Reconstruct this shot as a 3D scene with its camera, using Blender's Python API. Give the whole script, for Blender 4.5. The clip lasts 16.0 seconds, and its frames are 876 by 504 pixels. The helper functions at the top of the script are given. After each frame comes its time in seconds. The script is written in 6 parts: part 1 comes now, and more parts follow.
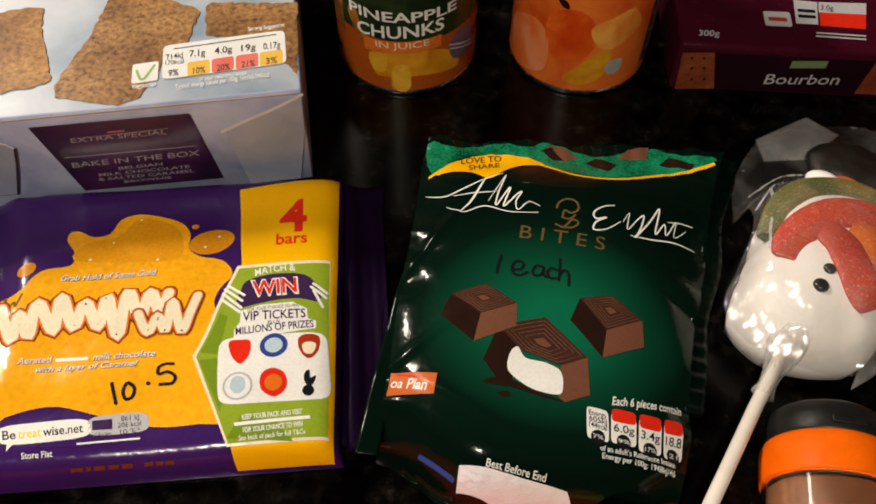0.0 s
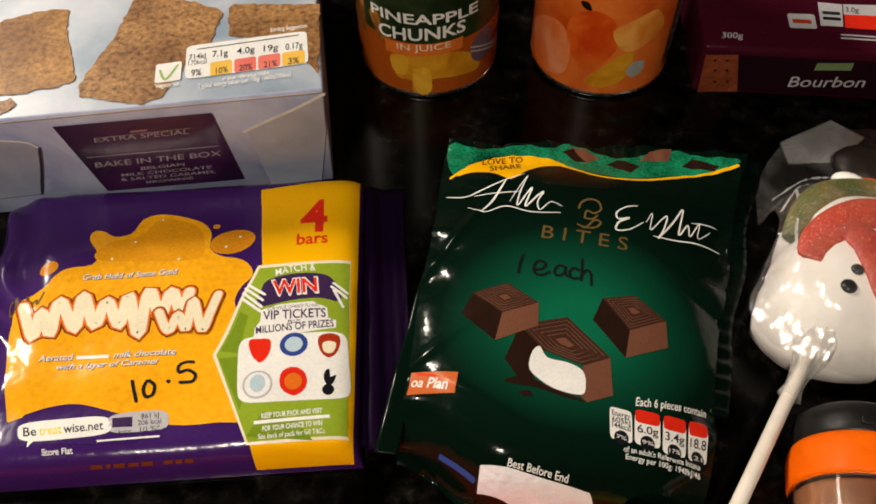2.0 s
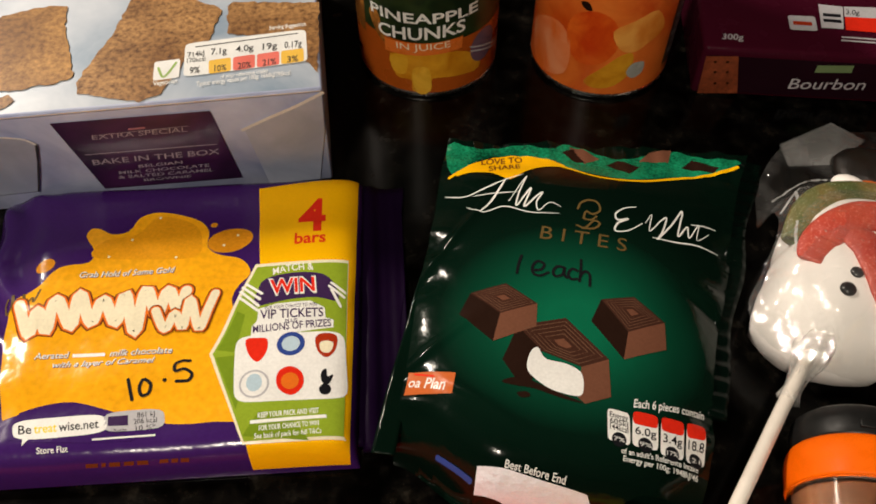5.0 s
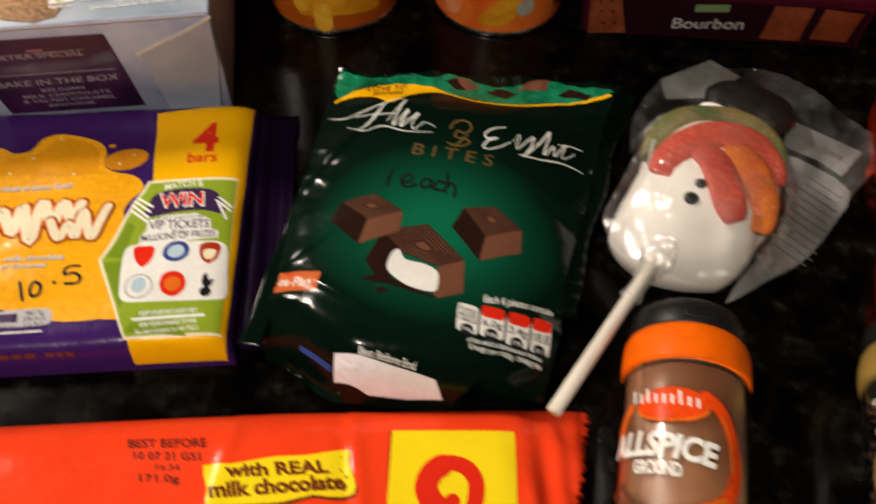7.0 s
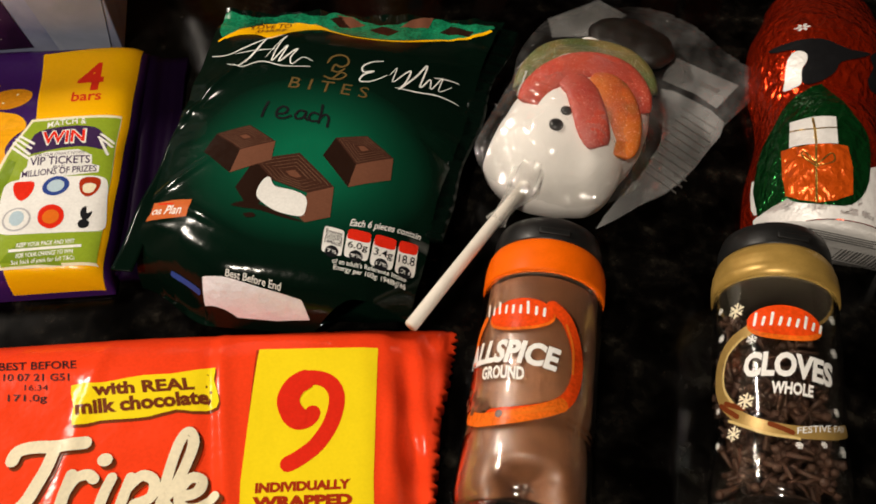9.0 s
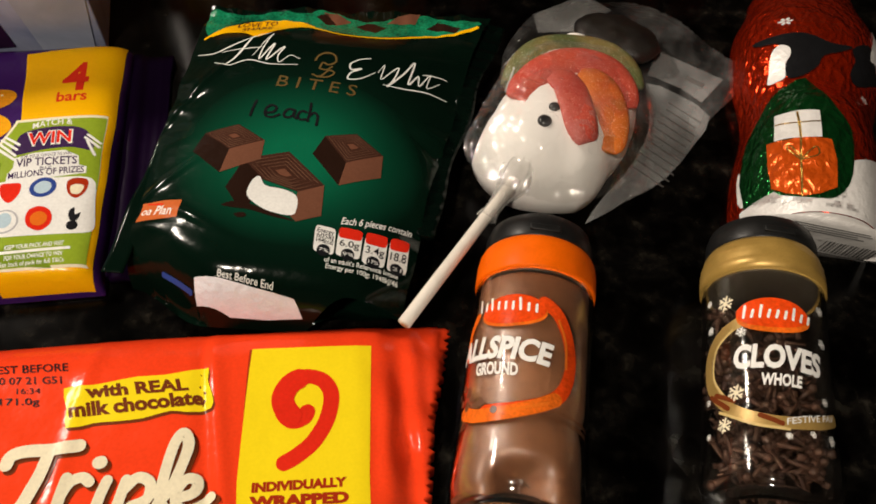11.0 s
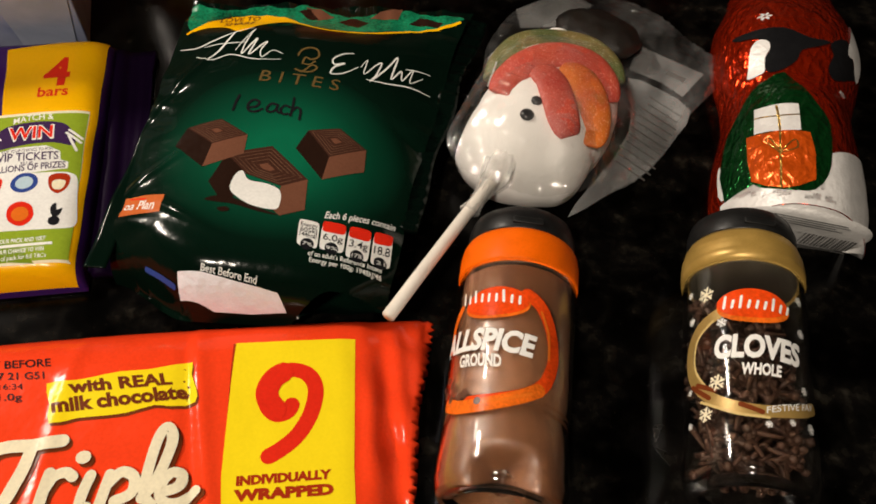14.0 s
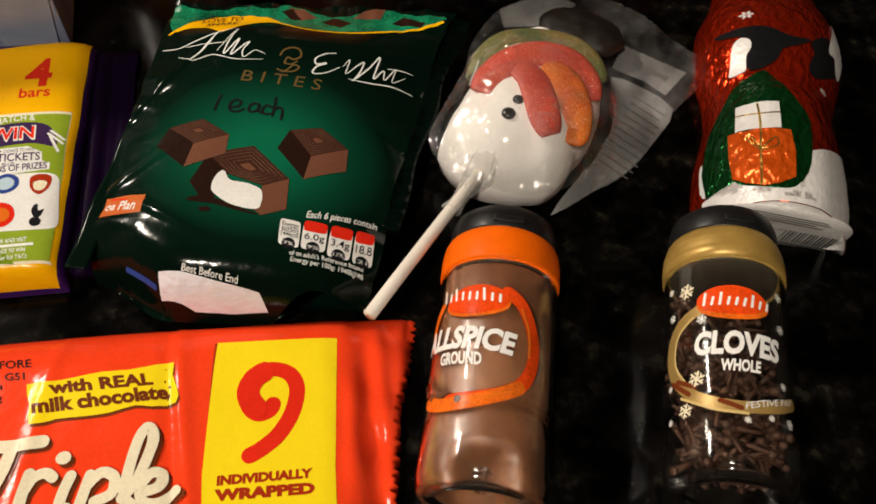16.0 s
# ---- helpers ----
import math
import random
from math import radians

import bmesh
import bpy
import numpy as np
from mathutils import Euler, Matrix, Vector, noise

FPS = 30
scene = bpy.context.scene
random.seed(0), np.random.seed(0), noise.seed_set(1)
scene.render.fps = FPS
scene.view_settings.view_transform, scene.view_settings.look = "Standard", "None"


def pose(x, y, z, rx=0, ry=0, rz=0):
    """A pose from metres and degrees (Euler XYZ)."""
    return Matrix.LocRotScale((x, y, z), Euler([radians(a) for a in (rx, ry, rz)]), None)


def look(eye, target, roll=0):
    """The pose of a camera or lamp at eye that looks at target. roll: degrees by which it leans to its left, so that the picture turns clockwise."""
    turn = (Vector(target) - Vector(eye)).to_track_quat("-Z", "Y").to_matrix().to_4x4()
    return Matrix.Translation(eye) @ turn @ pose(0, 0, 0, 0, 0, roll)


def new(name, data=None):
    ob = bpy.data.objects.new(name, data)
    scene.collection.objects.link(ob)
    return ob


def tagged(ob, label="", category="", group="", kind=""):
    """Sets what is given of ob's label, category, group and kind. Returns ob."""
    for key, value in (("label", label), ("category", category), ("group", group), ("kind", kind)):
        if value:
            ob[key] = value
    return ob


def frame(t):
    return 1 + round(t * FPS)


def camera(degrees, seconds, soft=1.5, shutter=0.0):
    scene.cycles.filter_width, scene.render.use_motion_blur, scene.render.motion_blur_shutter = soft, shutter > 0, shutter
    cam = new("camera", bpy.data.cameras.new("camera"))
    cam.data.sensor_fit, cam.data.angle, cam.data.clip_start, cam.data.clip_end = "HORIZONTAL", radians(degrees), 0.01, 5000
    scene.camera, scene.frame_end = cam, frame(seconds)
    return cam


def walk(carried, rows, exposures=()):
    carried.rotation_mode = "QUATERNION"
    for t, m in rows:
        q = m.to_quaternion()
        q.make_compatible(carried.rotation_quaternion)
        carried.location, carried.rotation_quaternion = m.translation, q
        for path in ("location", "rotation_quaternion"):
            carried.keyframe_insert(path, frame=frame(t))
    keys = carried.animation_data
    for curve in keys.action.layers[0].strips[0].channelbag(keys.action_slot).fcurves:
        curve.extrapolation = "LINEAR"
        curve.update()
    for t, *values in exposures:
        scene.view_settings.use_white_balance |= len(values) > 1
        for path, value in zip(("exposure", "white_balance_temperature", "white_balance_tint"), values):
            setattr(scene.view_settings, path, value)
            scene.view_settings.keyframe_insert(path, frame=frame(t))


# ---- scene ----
cam = camera(55.6, 16.0, 1.8, 0.5)
PATH = [
    (0, (0.072, 0.055, 0.314), (-0.019, 1.179, -1.337), 0.8),
    (0.5, (0.075, 0.05, 0.313), (-0.036, 1.19, -1.326), 0.1),
    (1, (0.075, 0.051, 0.312), (-0.053, 1.196, -1.323), -0.4),
    (1.5, (0.074, 0.053, 0.31), (-0.061, 1.201, -1.322), -0.7),
    (2, (0.071, 0.051, 0.309), (-0.065, 1.2, -1.323), -0.7),
    (2.5, (0.071, 0.053, 0.309), (-0.072, 1.202, -1.321), -1.0),
    (3, (0.071, 0.052, 0.308), (-0.069, 1.207, -1.319), -0.8),
    (3.5, (0.071, 0.052, 0.308), (-0.066, 1.204, -1.321), -0.8),
    (4, (0.071, 0.052, 0.307), (-0.065, 1.204, -1.322), -0.7),
    (6.3, (0.072, 0.046, 0.309), (-0.058, 1.194, -1.324), 0.3),
    (6.5, (0.082, 0.04, 0.309), (-0.053, 1.189, -1.322), -0.0),
    (7, (0.123, 0.018, 0.308), (0.019, 1.149, -1.338), 1.1),
    (7.5, (0.165, 0.004, 0.307), (0.077, 1.114, -1.354), 1.6),
    (8, (0.184, -0.002, 0.308), (0.113, 1.1, -1.359), 2.1),
    (8.5, (0.177, -0.003, 0.308), (0.122, 1.098, -1.36), 2.4),
    (9, (0.168, -0.001, 0.305), (0.126, 1.092, -1.37), 2.6),
    (9.2, (0.167, -0.001, 0.306), (0.123, 1.086, -1.373), 2.4),
    (11.5, (0.164, 0.0, 0.307), (0.181, 1.079, -1.378), 4.4),
    (12, (0.165, 0.001, 0.306), (0.191, 1.076, -1.38), 4.8),
    (12.5, (0.164, 0.001, 0.306), (0.195, 1.08, -1.377), 4.9),
    (13, (0.165, 0.002, 0.306), (0.199, 1.078, -1.379), 5.0),
    (13.5, (0.163, -0.001, 0.306), (0.202, 1.08, -1.376), 5.2),
    (14, (0.165, -0.003, 0.307), (0.203, 1.077, -1.376), 5.1),
    (14.5, (0.168, -0.002, 0.305), (0.205, 1.077, -1.378), 5.1),
    (15, (0.167, -0.003, 0.306), (0.208, 1.076, -1.378), 5.1),
    (15.5, (0.169, -0.003, 0.307), (0.215, 1.08, -1.374), 5.3),
    (16, (0.17, -0.004, 0.307), (0.222, 1.08, -1.374), 5.4),
]
walk(cam, [(t, look(eye, target, roll)) for t, eye, target, roll in PATH])

world = bpy.data.worlds.new("dim_kitchen_air")
world.use_nodes = True
world.node_tree.nodes["Background"].inputs[0].default_value = (0.9, 0.75, 0.6, 1)
world.node_tree.nodes["Background"].inputs[1].default_value = 0.006
scene.world = world


def lamp(name, eye, target, watts, size, colour):
    data = bpy.data.lights.new(name, "AREA")
    data.shape, data.size, data.size_y, data.energy, data.color = "RECTANGLE", size[0], size[1], watts, colour
    ob = new(name, data)
    ob.matrix_world = look(eye, target)
    return ob


lamp("ceiling_strip_light", (-1.45, 1.00, 1.46), (-1.45, 1.0001, 0.0), 67.0, (0.13, 0.50), (1.0, 0.88, 0.745))
lamp("ceiling_spot_light", (-0.25, -0.75, 1.46), (-0.25, -0.7499, 0.0), 24.0, (0.12, 0.12), (1.0, 0.88, 0.73))


# ---- materials ----
def nodes_of(name):
    m = bpy.data.materials.new(name)
    m.use_nodes = True
    t = m.node_tree
    return m, t, t.nodes["Principled BSDF"]


def add(t, kind, **values):
    n = t.nodes.new(kind)
    for k, v in values.items():
        if k == "noise_type":
            n.noise_type = v
        elif k == "feature":
            n.feature = v
        else:
            n.inputs[k.replace("_", " ")].default_value = v
    return n


def ramp(t, source, stops):
    n = t.nodes.new("ShaderNodeValToRGB")
    while len(n.color_ramp.elements) < len(stops):
        n.color_ramp.elements.new(0.5)
    for e, (p, c) in zip(n.color_ramp.elements, stops):
        e.position, e.color = p, (*c, 1) if len(c) == 3 else c
    t.links.new(source, n.inputs[0])
    return n


def coords(t):
    return t.nodes.new("ShaderNodeTexCoord").outputs["Object"]


def bumped(t, b, where, pairs, distance=0.001):
    """Relief from noises: (scale, strength) pairs, laid over one another."""
    last = None
    for scale, strength in pairs:
        n = add(t, "ShaderNodeTexNoise", Scale=scale, Detail=4.0, Roughness=0.55)
        t.links.new(where, n.inputs["Vector"])
        k = add(t, "ShaderNodeBump", Strength=strength, Distance=distance)
        t.links.new(n.outputs[0], k.inputs["Height"])
        if last:
            t.links.new(last.outputs[0], k.inputs["Normal"])
        last = k
    if last:
        t.links.new(last.outputs[0], b.inputs["Normal"])


def paint(name, colour, rough=0.35, metal=0.0, vary=0.10, grain=90.0, relief=((70, 0.25),), distance=0.001, sheen=0.5, coat=0.0):
    """A printed or moulded surface: two scales of tone, worn gloss, fine relief."""
    m, t, b = nodes_of(name)
    where = coords(t)
    big, fine = add(t, "ShaderNodeTexNoise", Scale=grain, Detail=3.0), add(t, "ShaderNodeTexNoise", Scale=grain * 14, Detail=2.0)
    mix = t.nodes.new("ShaderNodeMath")
    mix.operation = "ADD"
    for n, i in ((big, 0), (fine, 1)):
        t.links.new(where, n.inputs["Vector"])
        t.links.new(n.outputs[0], mix.inputs[i])
    lo, hi = [c * (1 - vary) for c in colour], [min(1, c * (1 + vary)) for c in colour]
    half = t.nodes.new("ShaderNodeMath")
    half.operation, half.inputs[1].default_value = "MULTIPLY", 0.5
    t.links.new(mix.outputs[0], half.inputs[0])
    t.links.new(ramp(t, half.outputs[0], ((0.35, lo), (0.65, hi))).outputs[0], b.inputs["Base Color"])
    t.links.new(ramp(t, big.outputs[0], ((0.3, (rough * 0.8,) * 3), (0.7, (min(1, rough * 1.25),) * 3))).outputs[0], b.inputs["Roughness"])
    b.inputs["Metallic"].default_value, b.inputs["Specular IOR Level"].default_value = metal, sheen
    b.inputs["Coat Weight"].default_value, b.inputs["Coat Roughness"].default_value = coat, 0.08
    bumped(t, b, where, relief, distance)
    return m


def film(name, colour, rough=0.20, vary=0.08, coat=0.0):
    """Printed plastic film: glossy, softly crinkled."""
    return paint(name, colour, rough, 0.0, vary, 60.0, ((30, 0.40), (90, 0.05)), 0.0025, 0.085, coat)


def card(name, colour, rough=0.45, vary=0.07):
    return paint(name, colour, rough, 0.0, vary, 120.0, ((900, 0.08),), 0.0003)


def foil(name, colour, rough=0.24):
    return paint(name, colour, rough, 0.82, 0.18, 160.0, ((130, 0.9), (420, 0.5)), 0.002)


def facets(t, where, scale, strength, distance, stretch=(1.0, 1.0, 1.0)):
    """Sharp-edged crumples: the relief of creased foil and film."""
    pull = t.nodes.new("ShaderNodeMapping")
    pull.inputs["Scale"].default_value, pull.inputs["Rotation"].default_value = stretch, (0.3, 0.2, 0.6)
    t.links.new(where, pull.inputs["Vector"])
    warp = add(t, "ShaderNodeTexNoise", Scale=scale * 0.6, Detail=2.0)
    t.links.new(pull.outputs[0], warp.inputs["Vector"])
    mix = t.nodes.new("ShaderNodeMixRGB")
    mix.inputs[0].default_value = 0.012
    t.links.new(pull.outputs[0], mix.inputs[1])
    t.links.new(warp.outputs["Color"], mix.inputs[2])
    cell = add(t, "ShaderNodeTexVoronoi", Scale=scale)
    t.links.new(mix.outputs[0], cell.inputs["Vector"])
    k = add(t, "ShaderNodeBump", Strength=strength, Distance=distance)
    t.links.new(cell.outputs["Distance"], k.inputs["Height"])
    return k


def crinkled(name, colour, rough=0.18, metal=0.85):
    """Coloured foil pressed over a mould: small flat facets that glint one by one."""
    m = paint(name, colour, rough, metal, 0.18, 160.0, ((300, 0.35),), 0.0015)
    t = m.node_tree
    b = t.nodes["Principled BSDF"]
    first = b.inputs["Normal"].links[0].from_node
    t.links.new(facets(t, coords(t), 230.0, 0.60, 0.0022, (1.0, 0.6, 1.0)).outputs[0], first.inputs["Normal"])
    return m


def granite():
    m, t, b = nodes_of("polished_black_granite")
    where = coords(t)
    flake, blot, spark = add(t, "ShaderNodeTexNoise", Scale=120.0, Detail=5.0, Roughness=0.6), add(t, "ShaderNodeTexNoise", Scale=42.0, Detail=4.0), add(t, "ShaderNodeTexVoronoi", Scale=310.0)
    for n in (flake, blot, spark):
        t.links.new(where, n.inputs["Vector"])
    a = ramp(t, flake.outputs[0], ((0.46, (0.0022, 0.0019, 0.0017)), (0.61, (0.008, 0.007, 0.0055)), (0.75, (0.034, 0.029, 0.022))))
    c = ramp(t, blot.outputs[0], ((0.42, (0.10, 0.09, 0.09)), (0.62, (1.0, 1.0, 1.0))))
    mul = t.nodes.new("ShaderNodeMixRGB")
    mul.blend_type, mul.inputs[0].default_value = "MULTIPLY", 1.0
    t.links.new(a.outputs[0], mul.inputs[1])
    t.links.new(c.outputs[0], mul.inputs[2])
    s = ramp(t, spark.outputs["Distance"], ((0.0, (0.05, 0.042, 0.03)), (0.09, (0, 0, 0))))
    plus = t.nodes.new("ShaderNodeMixRGB")
    plus.blend_type, plus.inputs[0].default_value = "ADD", 0.35
    t.links.new(mul.outputs[0], plus.inputs[1])
    t.links.new(s.outputs[0], plus.inputs[2])
    t.links.new(plus.outputs[0], b.inputs["Base Color"])
    t.links.new(ramp(t, blot.outputs[0], ((0.3, (0.13,) * 3), (0.75, (0.22,) * 3))).outputs[0], b.inputs["Roughness"])
    b.inputs["Specular IOR Level"].default_value = 0.14
    bumped(t, b, where, ((400, 0.03),), 0.0002)
    return m


def green_pouch():
    """Dark green film, printed with a brighter green bloom round the sweets."""
    m, t, b = nodes_of("green_pouch_film")
    where = coords(t)
    shift = t.nodes.new("ShaderNodeMapping")
    shift.inputs["Location"].default_value = (-0.004 / 0.070, 0.029 / 0.060, 0)
    shift.inputs["Scale"].default_value = (1 / 0.070, 1 / 0.060, 0)
    t.links.new(where, shift.inputs["Vector"])
    glow = t.nodes.new("ShaderNodeTexGradient")
    glow.gradient_type = "SPHERICAL"
    t.links.new(shift.outputs[0], glow.inputs["Vector"])
    t.links.new(ramp(t, glow.outputs["Fac"], ((0.0, (0.0013, 0.0062, 0.0036)), (0.25, (0.0018, 0.011, 0.006)), (0.50, (0.003, 0.050, 0.025)), (0.85, (0.004, 0.125, 0.060)))).outputs[0], b.inputs["Base Color"])
    b.inputs["Roughness"].default_value, b.inputs["Coat Weight"].default_value, b.inputs["Coat Roughness"].default_value = 0.13, 0.0, 0.06
    b.inputs["Specular IOR Level"].default_value = 0.17
    bumped(t, b, where, ((24, 0.34), (62, 0.12)), 0.003)
    return m


def cake_print(name, dark, light):
    m, t, b = nodes_of(name)
    where = coords(t)
    a, c = add(t, "ShaderNodeTexNoise", Scale=420.0, Detail=6.0, Roughness=0.7), add(t, "ShaderNodeTexNoise", Scale=38.0, Detail=4.0)
    for n in (a, c):
        t.links.new(where, n.inputs["Vector"])
    x = ramp(t, a.outputs[0], ((0.34, dark), (0.50, [(p + q) / 2 for p, q in zip(dark, light)]), (0.70, light)))
    y = ramp(t, c.outputs[0], ((0.35, (0.55, 0.48, 0.42)), (0.65, (1, 1, 1))))
    mul = t.nodes.new("ShaderNodeMixRGB")
    mul.blend_type, mul.inputs[0].default_value = "MULTIPLY", 1.0
    t.links.new(x.outputs[0], mul.inputs[1])
    t.links.new(y.outputs[0], mul.inputs[2])
    t.links.new(mul.outputs[0], b.inputs["Base Color"])
    b.inputs["Roughness"].default_value = 0.42
    return m


def cloud_print(name, a, c, scale=16.0, rough=0.4):
    """Card printed with soft cloudy tones."""
    m, t, b = nodes_of(name)
    where = coords(t)
    n = add(t, "ShaderNodeTexNoise", Scale=scale, Detail=5.0, Roughness=0.55, Distortion=0.6)
    t.links.new(where, n.inputs["Vector"])
    t.links.new(ramp(t, n.outputs[0], ((0.35, a), (0.65, c))).outputs[0], b.inputs["Base Color"])
    b.inputs["Roughness"].default_value = rough
    bumped(t, b, where, ((900, 0.06),), 0.0003)
    return m


def clear_film(name, gloss=0.16, haze=0.04, creased=0.0):
    m, t, b = nodes_of(name)
    t.nodes.remove(b)
    out = t.nodes["Material Output"]
    where = coords(t)
    see, shine, milk = t.nodes.new("ShaderNodeBsdfTransparent"), t.nodes.new("ShaderNodeBsdfGlossy"), t.nodes.new("ShaderNodeBsdfDiffuse")
    see.inputs[0].default_value = (0.97, 0.97, 0.96, 1)
    shine.inputs["Roughness"].default_value = 0.08
    milk.inputs[0].default_value = (0.8, 0.8, 0.8, 1)
    pull = t.nodes.new("ShaderNodeMapping")
    pull.inputs["Rotation"].default_value, pull.inputs["Scale"].default_value = (0, 0, 0.5), (1.0, 0.55, 1.0)
    t.links.new(where, pull.inputs["Vector"])
    bumped(t, shine, pull.outputs[0], ((80, 0.5), (240, 0.25)), 0.0022)
    first = shine.inputs["Normal"].links[0].from_node.inputs["Normal"].links[0].from_node
    t.links.new(facets(t, where, 55.0, 0.9, 0.006, (1.0, 0.5, 1.0)).outputs[0], first.inputs["Normal"])
    one, two = add(t, "ShaderNodeMixShader", Fac=gloss), add(t, "ShaderNodeMixShader", Fac=haze)
    fold = add(t, "ShaderNodeTexNoise", Scale=55.0, Detail=2.0, Distortion=0.3)
    t.links.new(pull.outputs[0], fold.inputs["Vector"])
    t.links.new(ramp(t, fold.outputs[0], ((0.40, (haze,) * 3), (0.62, (haze + creased * 0.6,) * 3), (0.68, (haze + creased,) * 3))).outputs[0], two.inputs[0])
    t.links.new(see.outputs[0], one.inputs[1])
    t.links.new(shine.outputs[0], one.inputs[2])
    t.links.new(one.outputs[0], two.inputs[1])
    t.links.new(milk.outputs[0], two.inputs[2])
    t.links.new(two.outputs[0], out.inputs["Surface"])
    return m


def jelly(name, stops, sugar_on=0.8):
    """Sugared jelly, its colour running along the strip."""
    m, t, b = nodes_of(name)
    where = coords(t)
    n, g = add(t, "ShaderNodeTexNoise", Scale=45.0, Detail=2.0), add(t, "ShaderNodeTexNoise", Scale=1500.0, Detail=2.0)
    for k in (n, g):
        t.links.new(where, k.inputs["Vector"])
    base = ramp(t, n.outputs[0], stops)
    sugar = ramp(t, g.outputs[0], ((0.60, (0, 0, 0)), (0.72, (0.55, 0.5, 0.45))))
    plus = t.nodes.new("ShaderNodeMixRGB")
    plus.blend_type, plus.inputs[0].default_value = "ADD", sugar_on
    t.links.new(base.outputs[0], plus.inputs[1])
    t.links.new(sugar.outputs[0], plus.inputs[2])
    t.links.new(plus.outputs[0], b.inputs["Base Color"])
    b.inputs["Roughness"].default_value, b.inputs["Subsurface Weight"].default_value, b.inputs["Subsurface Scale"].default_value = 0.45, 0.25, 0.004
    bumped(t, b, where, ((1300, 0.5),), 0.0006)
    return m


def glass(name, tint):
    m, t, b = nodes_of(name)
    b.inputs["Base Color"].default_value = (*tint, 1)
    b.inputs["Roughness"].default_value, b.inputs["IOR"].default_value, b.inputs["Transmission Weight"].default_value = 0.05, 1.48, 1.0
    bumped(t, b, coords(t), ((60, 0.05),), 0.001)
    return m


GRANITE = granite()
WALL = paint("warm_wall_paint", (0.12, 0.095, 0.075), 0.7, grain=2.0, relief=((40, 0.05),))
CEILING = paint("cream_ceiling_paint", (0.34, 0.31, 0.27), 0.8, grain=2.0, relief=((60, 0.05),))
FLOOR = paint("brown_floor_tiles", (0.10, 0.07, 0.05), 0.5, grain=3.0)
CARCASS = paint("dark_cabinet_board", (0.06, 0.045, 0.035), 0.5, grain=8.0)
POUCH = green_pouch()
WHITE_INK, BLACK_INK = film("white_film_print", (0.80, 0.79, 0.76)), film("black_marker_ink", (0.008, 0.008, 0.010), 0.4)
CREAM_INK = film("cream_film_print", (0.80, 0.72, 0.52))
DARK_INK = film("dark_purple_film_print", (0.045, 0.020, 0.075))
PURPLE = paint("violet_film", (0.042, 0.011, 0.108), 0.16, 0.0, 0.08, 60.0, ((30, 0.40), (90, 0.05)), 0.0025, 0.28)
GOLD = paint("golden_caramel_film", (0.86, 0.385, 0.008), 0.16, 0.0, 0.15, 26.0, ((30, 0.40), (90, 0.05)), 0.0025, 0.20)
AMBER = film("amber_caramel_film", (0.66, 0.255, 0.010), 0.19, 0.16)
YELLOW = film("yellow_film", (0.90, 0.46, 0.002), 0.19, 0.03)
LEMON = film("lemon_film", (0.88, 0.67, 0.012), 0.19, 0.03)
LIME = film("lime_green_film", (0.26, 0.36, 0.025), 0.19)
DEEP_LIME = film("deep_lime_film", (0.17, 0.26, 0.015), 0.19)
RED_INK, DARK_RED = film("red_film_print", (0.70, 0.025, 0.010)), film("dark_red_film_print", (0.36, 0.030, 0.008))
SCARLET = paint("scarlet_film", (0.86, 0.054, 0.012), 0.17, 0.0, 0.06, 60.0, ((34, 0.42), (90, 0.06)), 0.0025, 0.20)
BROWN_INK = film("brown_film_print", (0.16, 0.035, 0.010))
ORANGE_INK = film("orange_film_print", (0.75, 0.16, 0.015))
BLUE_INK, SKY_INK = film("blue_film_print", (0.03, 0.06, 0.26)), film("pale_blue_film_print", (0.45, 0.58, 0.66))
GREY_INK = film("grey_film_print", (0.46, 0.45, 0.47))
EMERALD = film("bright_green_film", (0.006, 0.150, 0.068), 0.20, 0.75)
BRASS_INK = film("dull_gold_film_print", (0.13, 0.080, 0.026), 0.3)
TERRACOTTA = film("terracotta_film_print", (0.52, 0.12, 0.030))
CHOC_DARK, CHOC_TOP, CHOC_SIDE = film("dark_chocolate_print", (0.020, 0.009, 0.006)), film("chocolate_top_print", (0.050, 0.020, 0.013)), film("milk_chocolate_print", (0.155, 0.062, 0.036))
CHOC_LINE = film("chocolate_ridge_print", (0.15, 0.075, 0.045))
STICKER = paint("white_paper_sticker", (0.84, 0.83, 0.88), 0.45, 0.0, 0.06, 90.0, ((110, 0.8), (300, 0.3)), 0.002, 0.3)


# ---- printed skins ----
def smooth(a, b, x):
    q = min(1.0, max(0.0, (x - a) / (b - a)))
    return q * q * (3 - 2 * q)


def turn(x, y, a):
    c, s = math.cos(math.radians(a)), math.sin(math.radians(a))
    return x * c - y * s, x * s + y * c


# Each printed skin is a sheet (u, v) -> x, y, z in its thing's own frame.
BAG_AT = (0.100, 0.245, 0.0, 0.0)


def bag_edges(v):
    left = -0.0564 + 0.028 * v + 0.0004 * math.sin(90 * v)
    right = 0.0655 + 0.18 * v + 0.6 * v * v - 0.003 * smooth(-0.060, -0.090, v) + 0.0010 * math.sin(70 * v + 1)
    return left, right


def bag_front(u):
    return -0.0960 + 0.0150 * smooth(-0.018, -0.060, u) + 0.0070 * smooth(0.034, 0.056, u)


